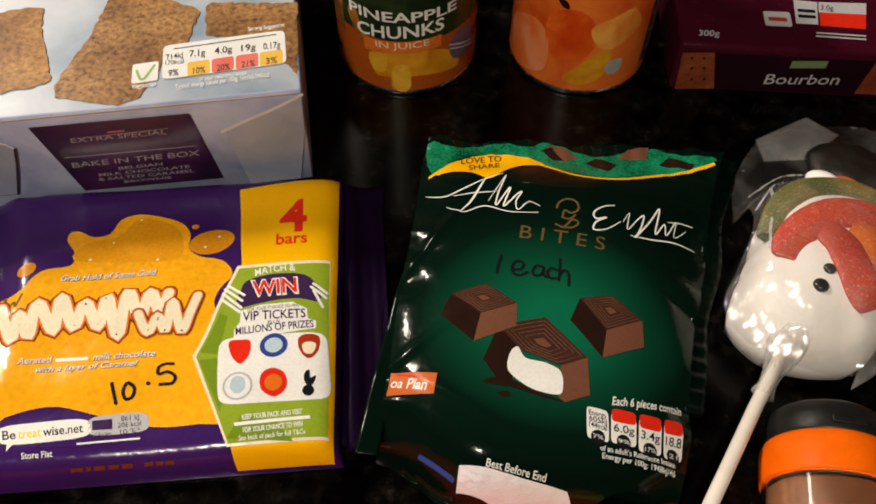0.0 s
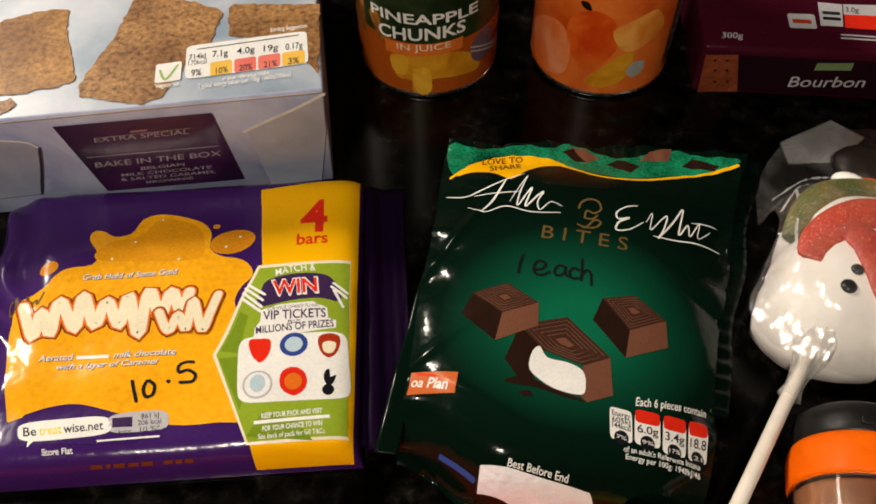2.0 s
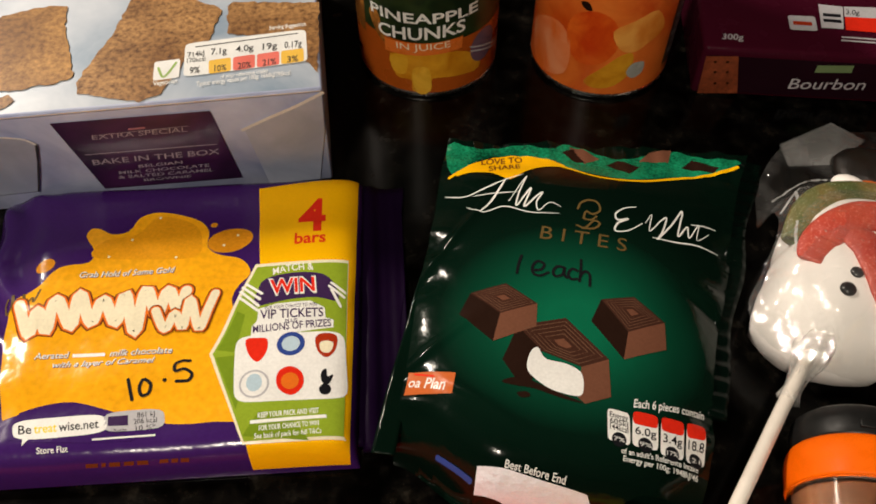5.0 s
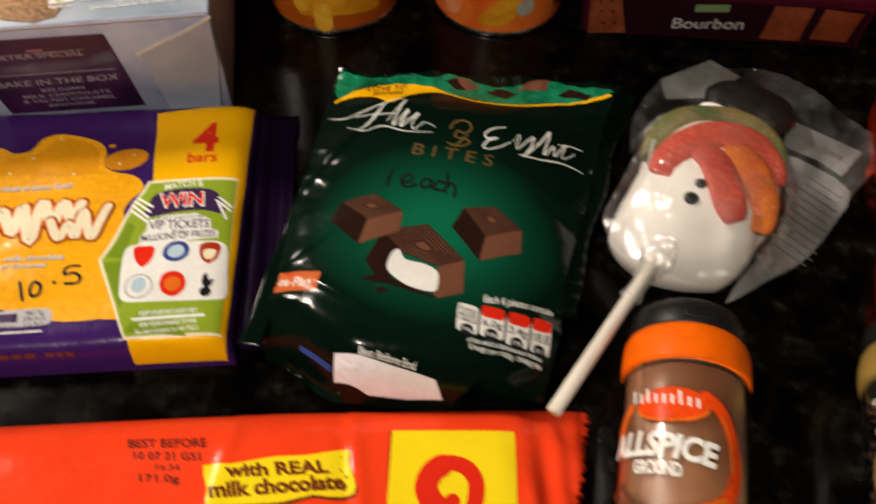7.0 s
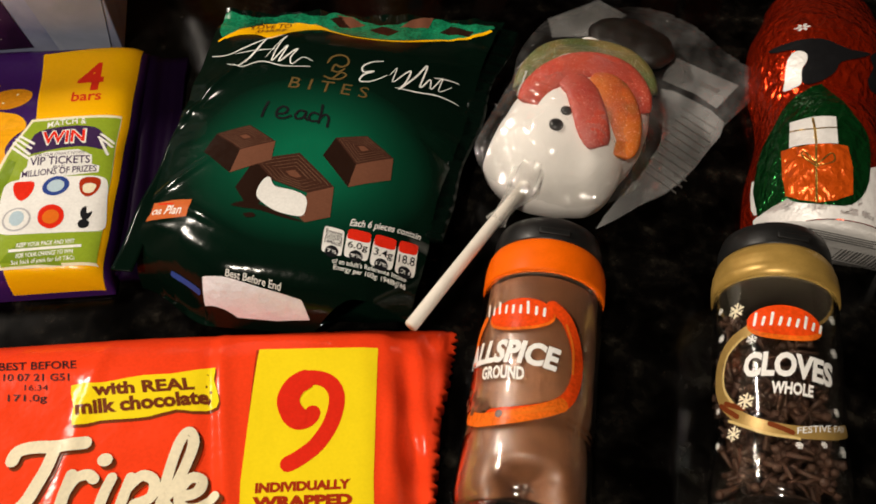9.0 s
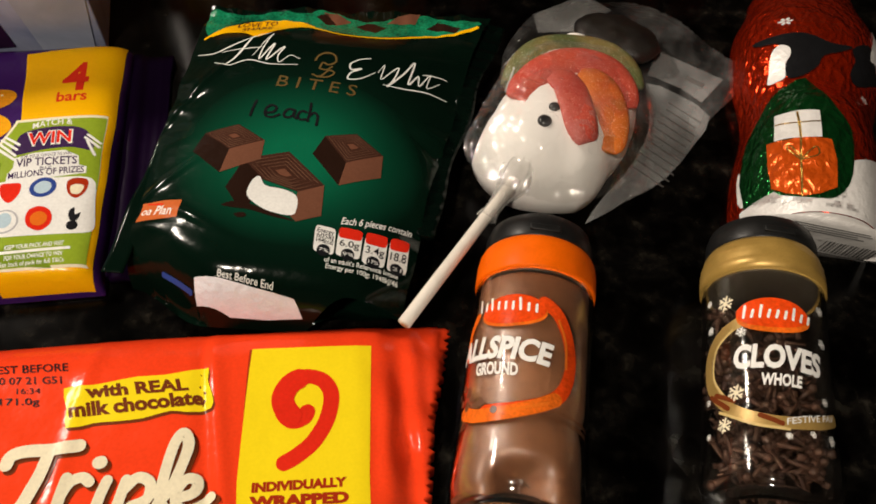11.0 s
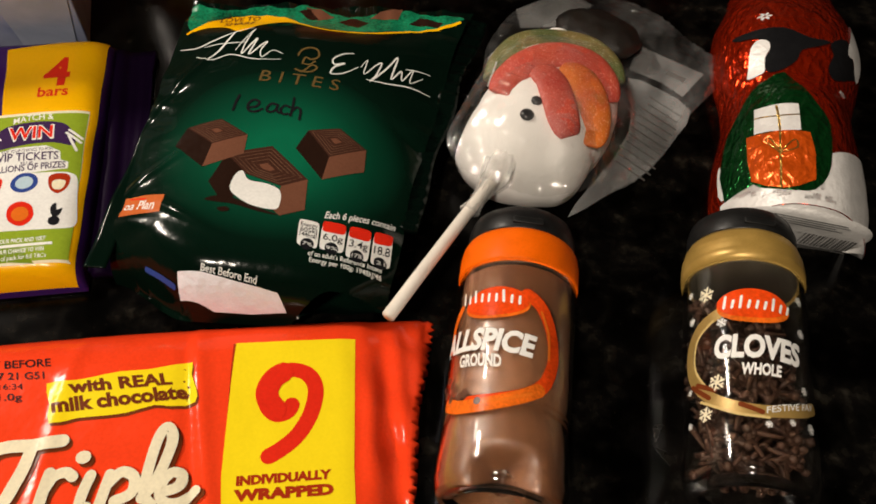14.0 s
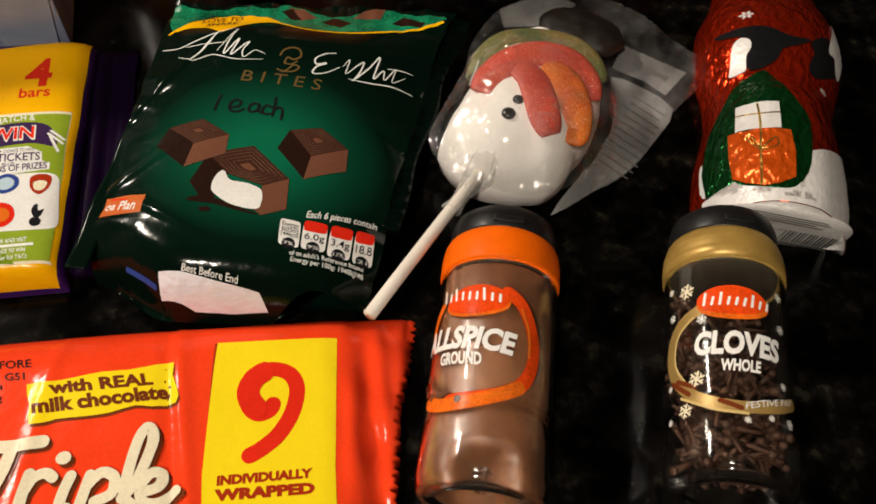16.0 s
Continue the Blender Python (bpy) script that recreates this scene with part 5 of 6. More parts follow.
# ---- the chocolate cream biscuit pack at the back ----
def cookie_pack():
    pack = thing("cream_biscuit_pack", COOKIE_AT, "claret wrapped pack of chocolate cream biscuits", "biscuits")
    claret = film("claret_film", (0.045, 0.0035, 0.012), 0.25)
    part("wrapper", block(0.0, COOKIE_W, 0.0, COOKIE_D, 0.0, COOKIE_H, 0.0025), claret, pack)
    bisc = cake_print("bourbon_biscuit_print", (0.16, 0.035, 0.012), (0.36, 0.085, 0.030))

    def front(name, shapes, material, lift, label=""):
        lay(name, shapes, cookie_front, material, pack, lift, (0.02, 0.02), label)

    def top(name, shapes, material, lift, label=""):
        lay(name, shapes, cookie_top, material, pack, lift, (0.02, 0.02), label)

    front("dark_side", [poly([(0.003, 0.003), (COOKIE_W - 0.003, 0.003), (COOKIE_W - 0.003, 0.0265), (0.003, 0.0265)])], film("dark_maroon_film", (0.014, 0.003, 0.007), 0.35), 0.0002)
    front("biscuit_picture", [poly([(0.0036, 0.0008), (0.0019, 0.0257), (0.0176, 0.0267), (0.0239, 0.0022)])], bisc, 0.0004, "picture of a cream biscuit")
    front("hole", [oval(c, 0.0008, 0.0008, 0, 10) for c in [(0.0072, 0.0224), (0.0132, 0.0228), (0.0089, 0.0158), (0.0149, 0.0162), (0.0108, 0.0083), (0.0170, 0.0088)]], CHOC_DARK, 0.0006)
    front("biscuit_picture", [poly([(0.096, 0.004), (0.098, 0.026), (0.118, 0.026), (0.117, 0.004)])], bisc, 0.0004, "picture of a cream biscuit")
    front("biscuit_picture", [poly([(0.122, 0.006), (0.124, 0.026), (0.144, 0.024), (0.142, 0.005)])], bisc, 0.0004, "picture of a cream biscuit")
    front("maker_panel", [poly([(0.0573, 0.0191), (0.0572, 0.0238), (0.0747, 0.0250), (0.0750, 0.0202)])], card("sage_green_print", (0.16, 0.24, 0.10)), 0.0004, "plain green maker's panel")
    front("lettering", [words("Bourbon", (0.0479, 0.0074), (0.0852, 0.0096), (0.0468, 0.0142), 0.003, slant=0.03)], GREY_INK, 0.0004, "white lettering")
    top("lettering", [words("300g", (0.0089, 0.0062), (0.0193, 0.0065), (0.0096, 0.0104), 0.006)], GREY_INK, 0.0004)
    top("nutrition_panel", [poly([(0.0614, 0.0378), (0.0597, 0.0192), (0.0707, 0.0191), (0.0736, 0.0368)])], GREY_INK, 0.0003)
    top("nutrition_panel", [poly([(0.0732, 0.0288), (0.0717, 0.0183), (0.0944, 0.0174), (0.0970, 0.0288)])], RED_INK, 0.0003)
    top("nutrition_panel", [poly([(0.0742, 0.0369), (0.0729, 0.0288), (0.0970, 0.0288), (0.0991, 0.0378)])], GREY_INK, 0.0003)
    top("lettering", [words("3.0g", (0.0741, 0.0307), (0.0808, 0.0307), (0.0749, 0.0347), 0.01), bars((0.0625, 0.0316), (0.0714, 0.0313), (0.0615, 0.0227), 2)], BLACK_INK, 0.0005)
    top("white_symbol", [pane((0.0442, 0.0276), (0.0579, 0.0277), (0.0438, 0.0163), 10)], GREY_INK, 0.0003)
    top("symbol_mark", [bars((0.0462, 0.0243), (0.0556, 0.0241), (0.0459, 0.0190), 1)], DARK_RED, 0.0005)
    top("small_print", [bars((0.0686, 0.0139), (0.0935, 0.0132), (0.0676, 0.0088), 2, 0.4)], GREY_INK, 0.0003)


cookie_pack()


# ---- the tins of fruit ----
def fruit_tin(at, label):
    tin = thing("fruit_tin", at, label, "tin can", "tins of fruit")
    steel = paint("tin_steel", (0.55, 0.54, 0.52), 0.25, 1.0, 0.1, 200.0)
    r = TIN_R
    part("can", lathe([(r - 0.006, 0.0012), (r - 0.0022, 0.0012), (r - 0.0018, 0.0), (r - 0.0004, 0.0), (r + 0.0003, 0.0012), (r, 0.0026), (r - 0.0008, 0.0032), (r - 0.0008, 0.1058), (r, 0.1064), (r + 0.0003, 0.1078), (r - 0.0004, 0.1090), (r - 0.0018, 0.1090), (r - 0.0022, 0.1060), (r - 0.006, 0.1056)], 72), steel, tin, "bare steel body with rolled rims")
    return tin


def tin_put(tin, name, shapes, material, lift, label=""):
    lay(name, shapes, tin_skin, material, tin, lift, (5.0, 0.02), label)


def wrap(a0, a1, z0, z1):
    return poly([(a0, z0), (a1, z0), (a1, z1), (a0, z1)])


tin = fruit_tin(TIN_A_AT, "pineapple chunks tin with a dark printed paper label")
gold_fruit = cloud_print("pineapple_print", (0.56, 0.20, 0.006), (0.76, 0.36, 0.02), 60.0, 0.3)
rind = cake_print("pineapple_rind_print", (0.16, 0.05, 0.010), (0.62, 0.26, 0.040))
leaf = cloud_print("dark_leaf_print", (0.006, 0.016, 0.006), (0.028, 0.050, 0.014), 60.0, 0.3)
tin_put(tin, "paper_label", [wrap(-180, 180, 0.0034, 0.1055)], paint("deep_orange_paper", (0.42, 0.085, 0.008), 0.28, grain=60.0), 0.0, "deep orange paper label")
tin_put(tin, "dark_print", [wrap(-60, 95, 0.036, 0.105)], leaf, 0.0002, "dark leafy print")
tin_put(tin, "rind_picture", [soft([(-42.9, 0.0474), (-33.9, 0.0492), (-29.8, 0.0384), (-25.3, 0.0313), (-33.8, 0.0336), (-40.1, 0.0403)], 3), wrap(-85, -50, 0.03, 0.1)], rind, 0.0003, "picture of pineapple rind")
tin_put(tin, "fruit_picture", [soft([(-23.8, 0.0260), (3.7, 0.0287), (30.2, 0.0287), (49.9, 0.0202), (51.8, 0.0112), (30.6, 0.0123), (10.3, 0.0131), (9.3, 0.0054), (-5.2, 0.0040), (-6.7, 0.0116), (-19.0, 0.0123)], 3)], gold_fruit, 0.0003, "picture of pineapple chunks")
tin_put(tin, "fruit_picture", [soft([(-5.4, 0.0186), (7.8, 0.0199), (8.4, 0.0046), (-2.5, 0.0035)], 3), soft([(-24.0, 0.0245), (-9.5, 0.0269), (-11.1, 0.0155), (-20.8, 0.0149)], 3)], cloud_print("bright_pineapple_print", (0.66, 0.30, 0.010), (0.84, 0.46, 0.04), 80.0, 0.3), 0.0005, "picture of pineapple chunks")
tin_put(tin, "juice_band", [poly([(-28.1, 0.0347), (34.8, 0.0374), (34.1, 0.0299), (-27.9, 0.0269)])], paint("orange_band_paper", (0.72, 0.17, 0.025), 0.28), 0.0006, "orange band")
tin_put(tin, "lettering", [words("PINEAPPLE", (-40.3, 0.0470), (47.9, 0.0490), (-40.6, 0.0528), 0.02), words("CHUNKS", (-33.5, 0.0361), (36.7, 0.0404), (-33.6, 0.0433), 0.02)], WHITE_INK, 0.0006, "white capitals")
tin_put(tin, "lettering", [words("IN JUICE", (-17.5, 0.0308), (24.6, 0.0327), (-17.7, 0.0346), 0.0)], CREAM_INK, 0.0009)
tin_put(tin, "round_mark", [oval((56.1, 0.0250), 14, 0.010)], paint("violet_grey_paper", (0.16, 0.10, 0.15), 0.3), 0.0005, "violet-grey round mark")
tin_put(tin, "mark_line", [bars((41.3, 0.0292), (79.5, 0.0181), (42.6, 0.0237), 2, 0.4)], GREY_INK, 0.0007)

tin = fruit_tin(TIN_B_AT, "peach slices tin with an orange fruit picture label")
peach = cloud_print("peach_print", (0.62, 0.075, 0.006), (0.82, 0.20, 0.030), 30.0, 0.28)
tin_put(tin, "paper_label", [wrap(-180, 180, 0.0034, 0.1055)], peach, 0.0, "peach-coloured paper label")
tin_put(tin, "fruit_picture", [soft([(-77.2, 0.0260), (-50.2, 0.0397), (-34.2, 0.0370), (-28.5, 0.0247), (-31.7, 0.0110), (-48.5, 0.0054), (-67.0, 0.0060)], 3)], cloud_print("pale_peach_print", (0.78, 0.15, 0.020), (0.88, 0.33, 0.15), 40.0, 0.3), 0.0003, "picture of a peach half")
tin_put(tin, "fruit_picture", [soft([(-34.2, 0.0370), (-29.9, 0.0486), (-13.5, 0.0544), (1.6, 0.0495), (7.6, 0.0360), (-2.2, 0.0243), (-19.2, 0.0215), (-28.9, 0.0268)], 3)], cloud_print("red_peach_print", (0.62, 0.050, 0.004), (0.82, 0.15, 0.015), 60.0, 0.3), 0.0003, "picture of a red peach")
tin_put(tin, "fruit_picture", [soft([(-14.3, 0.0113), (-1.5, 0.0214), (9.5, 0.0288), (19.7, 0.0301), (21.4, 0.0181), (10.2, 0.0095), (-5.3, 0.0074)], 3)], gold_fruit, 0.0005, "picture of a peach slice")
tin_put(tin, "fruit_picture", [soft([(1.3, 0.0441), (16.2, 0.0503), (33.1, 0.0540), (44.3, 0.0409), (30.6, 0.0344), (20.4, 0.0307), (9.2, 0.0331)], 3)], cloud_print("amber_peach_print", (0.70, 0.18, 0.012), (0.88, 0.40, 0.08), 40.0, 0.3), 0.0004, "picture of a peach slice")
tin_put(tin, "dark_stalk", [soft([(-26.3, 0.0574), (-20.3, 0.0582), (-16.9, 0.0544), (-21.9, 0.0540)], 3)], CHOC_DARK, 0.0006)
tin_put(tin, "round_mark", [soft([(17.8, 0.0179), (21.8, 0.0233), (31.7, 0.0227), (32.1, 0.0159), (23.9, 0.0132)], 3)], paint("pale_grey_paper", (0.40, 0.40, 0.36), 0.3), 0.0007, "pale grey mark")
tin_put(tin, "side_panel", [wrap(56, 84, 0.012, 0.060)], paint("dark_brown_paper", (0.05, 0.025, 0.015), 0.3), 0.0006, "dark text panel")
tin_put(tin, "small_print", [bars((60, 0.055), (80, 0.055), (60, 0.016), 7, 0.35, (1.0, 0.8))], GREY_INK, 0.0008)


# ---- the spice jars, lying on their sides ----
JAR_GLASS = glass("clear_jar_glass", (0.97, 0.97, 0.95))
BLACK_CAP = paint("black_moulded_plastic", (0.009, 0.009, 0.009), 0.42, grain=200.0, relief=((1200, 0.05),), distance=0.0003, sheen=0.25)


def spice_jar(at, label, band, stepped):
    jar = thing("spice_jar", at, label, "spice jar", "spice jars")
    r = JAR_R
    outer = [(0.0, 0.0060), (0.0060, 0.0050), (0.0120, 0.0), (0.0165, -0.0052), (0.0195, -0.0060), (r - 0.0008, -0.0038), (r + 0.0003, 0.0010), (r, 0.0180), (r - 0.0009, 0.0235), (r - 0.0009, 0.0265), (r, 0.0300), (r, 0.0805), (r - 0.0006, 0.0838), (r - 0.0040, 0.0850), (r - 0.0042, 0.0880)]
    wall = [(q[0] - 0.0016 if q[0] > 0.010 else q[0], q[1] + (0.0024 if q[1] < 0.02 else 0.0)) for q in reversed(outer)]
    g = part("glass", lathe(outer + wall, 64, "y"), JAR_GLASS, jar, "clear glass body")
    g.visible_shadow = False
    rl = r + 0.0006
    if stepped:
        ring = [(r - 0.001, 0.0812), (rl, 0.0812), (rl + 0.0001, 0.0860), (rl - 0.0003, 0.0872), (rl, 0.0882), (rl - 0.0005, 0.0896), (rl - 0.0003, 0.0908), (rl - 0.0008, 0.0922), (rl - 0.0014, 0.0948), (rl - 0.0024, 0.0966), (0.010, 0.0966)]
    else:
        ring = [(r - 0.001, 0.0812), (rl - 0.0002, 0.0812), (rl, 0.0822), (rl - 0.0001, 0.0900), (rl - 0.0006, 0.0938), (rl - 0.0014, 0.0957), (rl - 0.0024, 0.0966), (0.010, 0.0966)]
    part("lid_band", lathe(ring, 64, "y"), band, jar, "gold plastic lid band" if stepped else "orange plastic lid band")
    flip = part("flip_top", lathe([(0.012, 0.0960), (rl - 0.0026, 0.0960), (rl - 0.0020, 0.0972), (rl - 0.0022, 0.1030), (rl - 0.0034, 0.1072), (rl - 0.0056, 0.1090), (0.012, 0.1096)], 64, "y"), BLACK_CAP, jar, "black flip top")
    part("inner_seal", lathe([(0.004, 0.0806), (r - 0.0030, 0.0806), (r - 0.0022, 0.0810), (r - 0.0022, 0.0826), (0.004, 0.0826)], 48, "y"), paint("smoked_seal", (0.026, 0.021, 0.015), 0.4, sheen=0.2), jar, "dark seal inside the lid")
    part("flip_tab", block(-0.006, 0.006, 0.0985, 0.1015, rl - 0.0034, rl - 0.0016, 0.0006), BLACK_CAP, flip)
    return jar


def jar_put(jar, name, shapes, material, lift, label="", joined=False):
    lay(name, shapes, jar_skin, material, jar, lift, (5.0, 0.004), label, joined)


JK = JAR_R * math.pi / 180


def marks(a, b, c):
    """Plain leaning bars in place of a maker's name."""
    at = lambda s, q: (a[0] + (b[0] - a[0]) * s + (c[0] - a[0]) * q, a[1] + (b[1] - a[1]) * s + (c[1] - a[1]) * q)
    return [stroke([at((k + 0.5) / 9, 0.86), at((k + 0.72) / 9, 0.05 if k in (0, 2, 6) else 0.36)], 0.0010, JK) for k in range(9)]


ORANGE_LID = paint("orange_lid_plastic", (0.86, 0.130, 0.001), 0.50, grain=150.0, relief=((500, 0.04),), distance=0.0003, sheen=0.10)
GOLD_LID = paint("matt_gold_lid_plastic", (0.46, 0.285, 0.068), 0.40, 0.35, 0.10, 150.0, ((500, 0.05),), 0.0003)
BRIGHT_RED, FLAME = film("bright_red_label_print", (0.72, 0.060, 0.006), 0.25, 0.25), film("flame_orange_label_print", (0.70, 0.130, 0.010), 0.25, 0.3)
GILT = paint("gilt_label_print", (0.42, 0.27, 0.080), 0.35, 0.3, 0.15, 120.0)

allspice = spice_jar(JAR_A_AT, "glass jar of ground allspice with orange lid, lying down", ORANGE_LID, False)
powder = cake_print("ground_spice_powder", (0.085, 0.030, 0.011), (0.155, 0.064, 0.027))
spice = lathe([(0.002, 0.0085), (0.0100, 0.0040), (0.0165, -0.0024), (0.0196, -0.0030), (0.0208, 0.0000), (0.0212, 0.0100), (0.0212, 0.0180), (0.0204, 0.0255), (0.0213, 0.0310), (0.0213, 0.0560), (0.0213, 0.0785), (0.0196, 0.0803), (0.002, 0.0805)], 96, "y")
bmesh.ops.subdivide_edges(spice, edges=[e for e in spice.edges if abs(e.verts[0].co.y - e.verts[1].co.y) > 0.003 and e.verts[0].co.y < 0.02], cuts=5)
for v in spice.verts:
    # the hollow that the jar's raised bottom leaves
    a = math.degrees(math.atan2(v.co.x, v.co.z))
    k = math.exp(-(((a + 2) / 26) ** 2) ** 1.6) * (1 - smooth(0.0020, 0.0110, v.co.y))
    v.co.x, v.co.z = v.co.x * (1 - 0.75 * k), v.co.z * (1 - 0.75 * k)
part("ground_spice", spice, powder, allspice, "brown ground spice filling the jar")
jar_put(allspice, "swirl", [stroke([(4.8, 0.0661), (18.9, 0.0619), (30.6, 0.0527), (33.9, 0.0422), (25.9, 0.0326), (8.2, 0.0270), (-14.8, 0.0243), (-40.6, 0.0237)], 0.0050, JK)], BRIGHT_RED, 0.0003, "red brushed swirl")
jar_put(allspice, "swirl", [stroke([(20.9, 0.0299), (2.7, 0.0258), (-20.3, 0.0230), (-47.7, 0.0226), (-67.5, 0.0252)], 0.0050, JK), stroke([(-63.6, 0.0632), (-74.5, 0.0570), (-75.8, 0.0479)], 0.0032, JK)], FLAME, 0.0005, "orange brushed swirl")
jar_put(allspice, "swirl", [stroke([(18.7, 0.0601), (27.0, 0.0521), (28.8, 0.0425)], 0.0010, JK), stroke([(14.5, 0.0280), (-6.5, 0.0249), (-25.3, 0.0235)], 0.0010, JK)], ORANGE_INK, 0.0007)
jar_put(allspice, "maker_oval", [oval((-23.9, 0.0619), 32, 0.0062, 0)], FLAME, 0.0006)
jar_put(allspice, "maker_oval", [oval((-24.1, 0.0629), 31, 0.0060, 0)], BRIGHT_RED, 0.0008, "plain red maker's oval")
jar_put(allspice, "maker_bar", marks((-65.2, 0.0695), (-1.4, 0.0666), (-61.9, 0.0638)), WHITE_INK, 0.0010, "row of plain white bars")
jar_put(allspice, "lettering", [words("ALLSPICE", (-86.2, 0.0465), (12.9, 0.0416), (-82.5, 0.0547), 0.045)], WHITE_INK, 0.0006, "white capitals")
jar_put(allspice, "lettering", [words("GROUND", (-56.2, 0.0385), (-13.3, 0.0365), (-56.8, 0.0432), 0.04)], WHITE_INK, 0.0006)
jar_put(allspice, "berry_picture", [oval(c, 3.4, 0.0014, 0, 12) for c in [(-81.9, 0.0329), (-63.7, 0.0323), (-52.3, 0.0268), (-45.8, 0.0278), (-31.7, 0.0241), (-72.0, 0.0352), (-74.0, 0.0296), (-64.0, 0.0270), (-58.0, 0.0300)]], paint("berry_print", (0.10, 0.035, 0.015), 0.4), 0.0008, "pictures of round berries")

cloves = spice_jar(JAR_B_AT, "glass jar of whole cloves with gold lid, lying down", GOLD_LID, True)
clove_brown = paint("dried_clove", (0.026, 0.010, 0.0045), 0.6, 0.0, 0.4, 300.0, ((900, 0.3),), 0.0004, 0.2)


def clove_heap():
    """Dried cloves, each a nail-shaped stalk with a knob, heaped in the jar."""
    rng = random.Random(5)
    bm = bmesh.new()
    for k in range(900):
        s, a, d = rng.uniform(0.006, 0.078), rng.uniform(-math.pi, math.pi), 0.0172 * math.sqrt(rng.random())
        x, z = d * math.sin(a), d * math.cos(a)
        if z > 0.0172 - 0.016 * smooth(0.020, 0.050, s) - 0.006 * smooth(0.045, 0.078, s):
            continue
        m = Matrix.Translation((x, s, z)) @ Euler((rng.uniform(0, 6.28), rng.uniform(0, 6.28), rng.uniform(0, 6.28))).to_matrix().to_4x4()
        bmesh.ops.create_cone(bm, cap_ends=True, segments=6, radius1=0.0007, radius2=0.0012, depth=0.0085, matrix=m)
        bmesh.ops.create_icosphere(bm, subdivisions=1, radius=0.0019, matrix=m @ Matrix.Translation((0, 0, 0.0050)))
    return bm


tagged(part("whole_cloves", clove_heap(), clove_brown, cloves, "dark dried cloves heaped in the jar"), kind="stuff")
jar_put(cloves, "swirl", [stroke([(-42.2, 0.0580), (-63.1, 0.0535), (-76.6, 0.0458), (-74.6, 0.0358), (-57.0, 0.0264), (-35.0, 0.0210), (-8.0, 0.0191), (22.6, 0.0215), (46.7, 0.0260)], 0.0044, JK)], GILT, 0.0003, "gold brushed swirl")
jar_put(cloves, "swirl", [stroke([(-47.9, 0.0552), (-66.2, 0.0487), (-69.4, 0.0382), (-55.8, 0.0289)], 0.0009, JK), stroke([(-62.2, 0.0240), (-30.6, 0.0180), (-3.7, 0.0169)], 0.0010, JK)], film("pale_gilt_print", (0.60, 0.44, 0.18)), 0.0005)
jar_put(cloves, "clove_picture", [stroke(p, 0.0018, JK) for p in ([(-72.8, 0.0310), (-53.5, 0.0248)], [(-66.4, 0.0310), (-47.8, 0.0273)], [(-25.8, 0.0212), (-9.0, 0.0187)])], BROWN_INK, 0.0007, "pictures of cloves")
jar_put(cloves, "maker_oval", [oval((-11.4, 0.0598), 33, 0.0066, 0)], FLAME, 0.0006)
jar_put(cloves, "maker_oval", [oval((-12.2, 0.0614), 32, 0.0062, 0)], BRIGHT_RED, 0.0008, "plain red maker's oval")
jar_put(cloves, "maker_bar", marks((-40.8, 0.0646), (22.6, 0.0640), (-41.1, 0.0588)), WHITE_INK, 0.0010, "row of plain white bars")
jar_put(cloves, "lettering", [words("CLOVES", (-48.4, 0.0396), (29.5, 0.0394), (-45.9, 0.0485), 0.045)], WHITE_INK, 0.0006, "white capitals")
jar_put(cloves, "lettering", [words("WHOLE", (-24.9, 0.0326), (9.1, 0.0329), (-23.7, 0.0370), 0.04)], WHITE_INK, 0.0006)
jar_put(cloves, "lettering", [words("FESTIVE FAV", (-5.4, 0.0183), (43.9, 0.0249), (-5.1, 0.0207), 0.01)], WHITE_INK, 0.0008)


def flake_shape(c, size):
    out = []
    for k in range(3):
        x, y = turn(size, 0, 60 * k + 15)
        out.append(stroke([(c[0] - x / JK, c[1] - y), (c[0] + x / JK, c[1] + y)], size * 0.26, JK, False, 1))
        for sign in (-1, 1):
            p, q = turn(size * 0.62 * sign, 0, 60 * k + 15), turn(size * 0.85 * sign, 0, 60 * k + 45)
            out.append(stroke([(c[0] + p[0] / JK, c[1] + p[1]), (c[0] + q[0] / JK, c[1] + q[1])], size * 0.2, JK, False, 1))
    return out


for spot, size in (((-54.7, 0.0673), 0.0030), ((-45.6, 0.0301), 0.0028), ((-57.2, 0.0188), 0.0026), ((-39.8, 0.0538), 0.0018), ((-72.8, 0.0582), 0.0016), ((-74.7, 0.0703), 0.0014), ((35.3, 0.0672), 0.0018), ((34.8, 0.0534), 0.0018), ((33.1, 0.0305), 0.0014), ((-4.0, 0.0145), 0.0012), ((17.0, 0.0168), 0.0012), ((38.9, 0.0173), 0.0018), ((-76.5, 0.0164), 0.0012), ((-76.5, 0.0294), 0.0012)):
    jar_put(cloves, "snowflake", flake_shape(spot, size), WHITE_INK if size < 0.0025 else CREAM_INK, 0.0009, "printed snowflake", True)


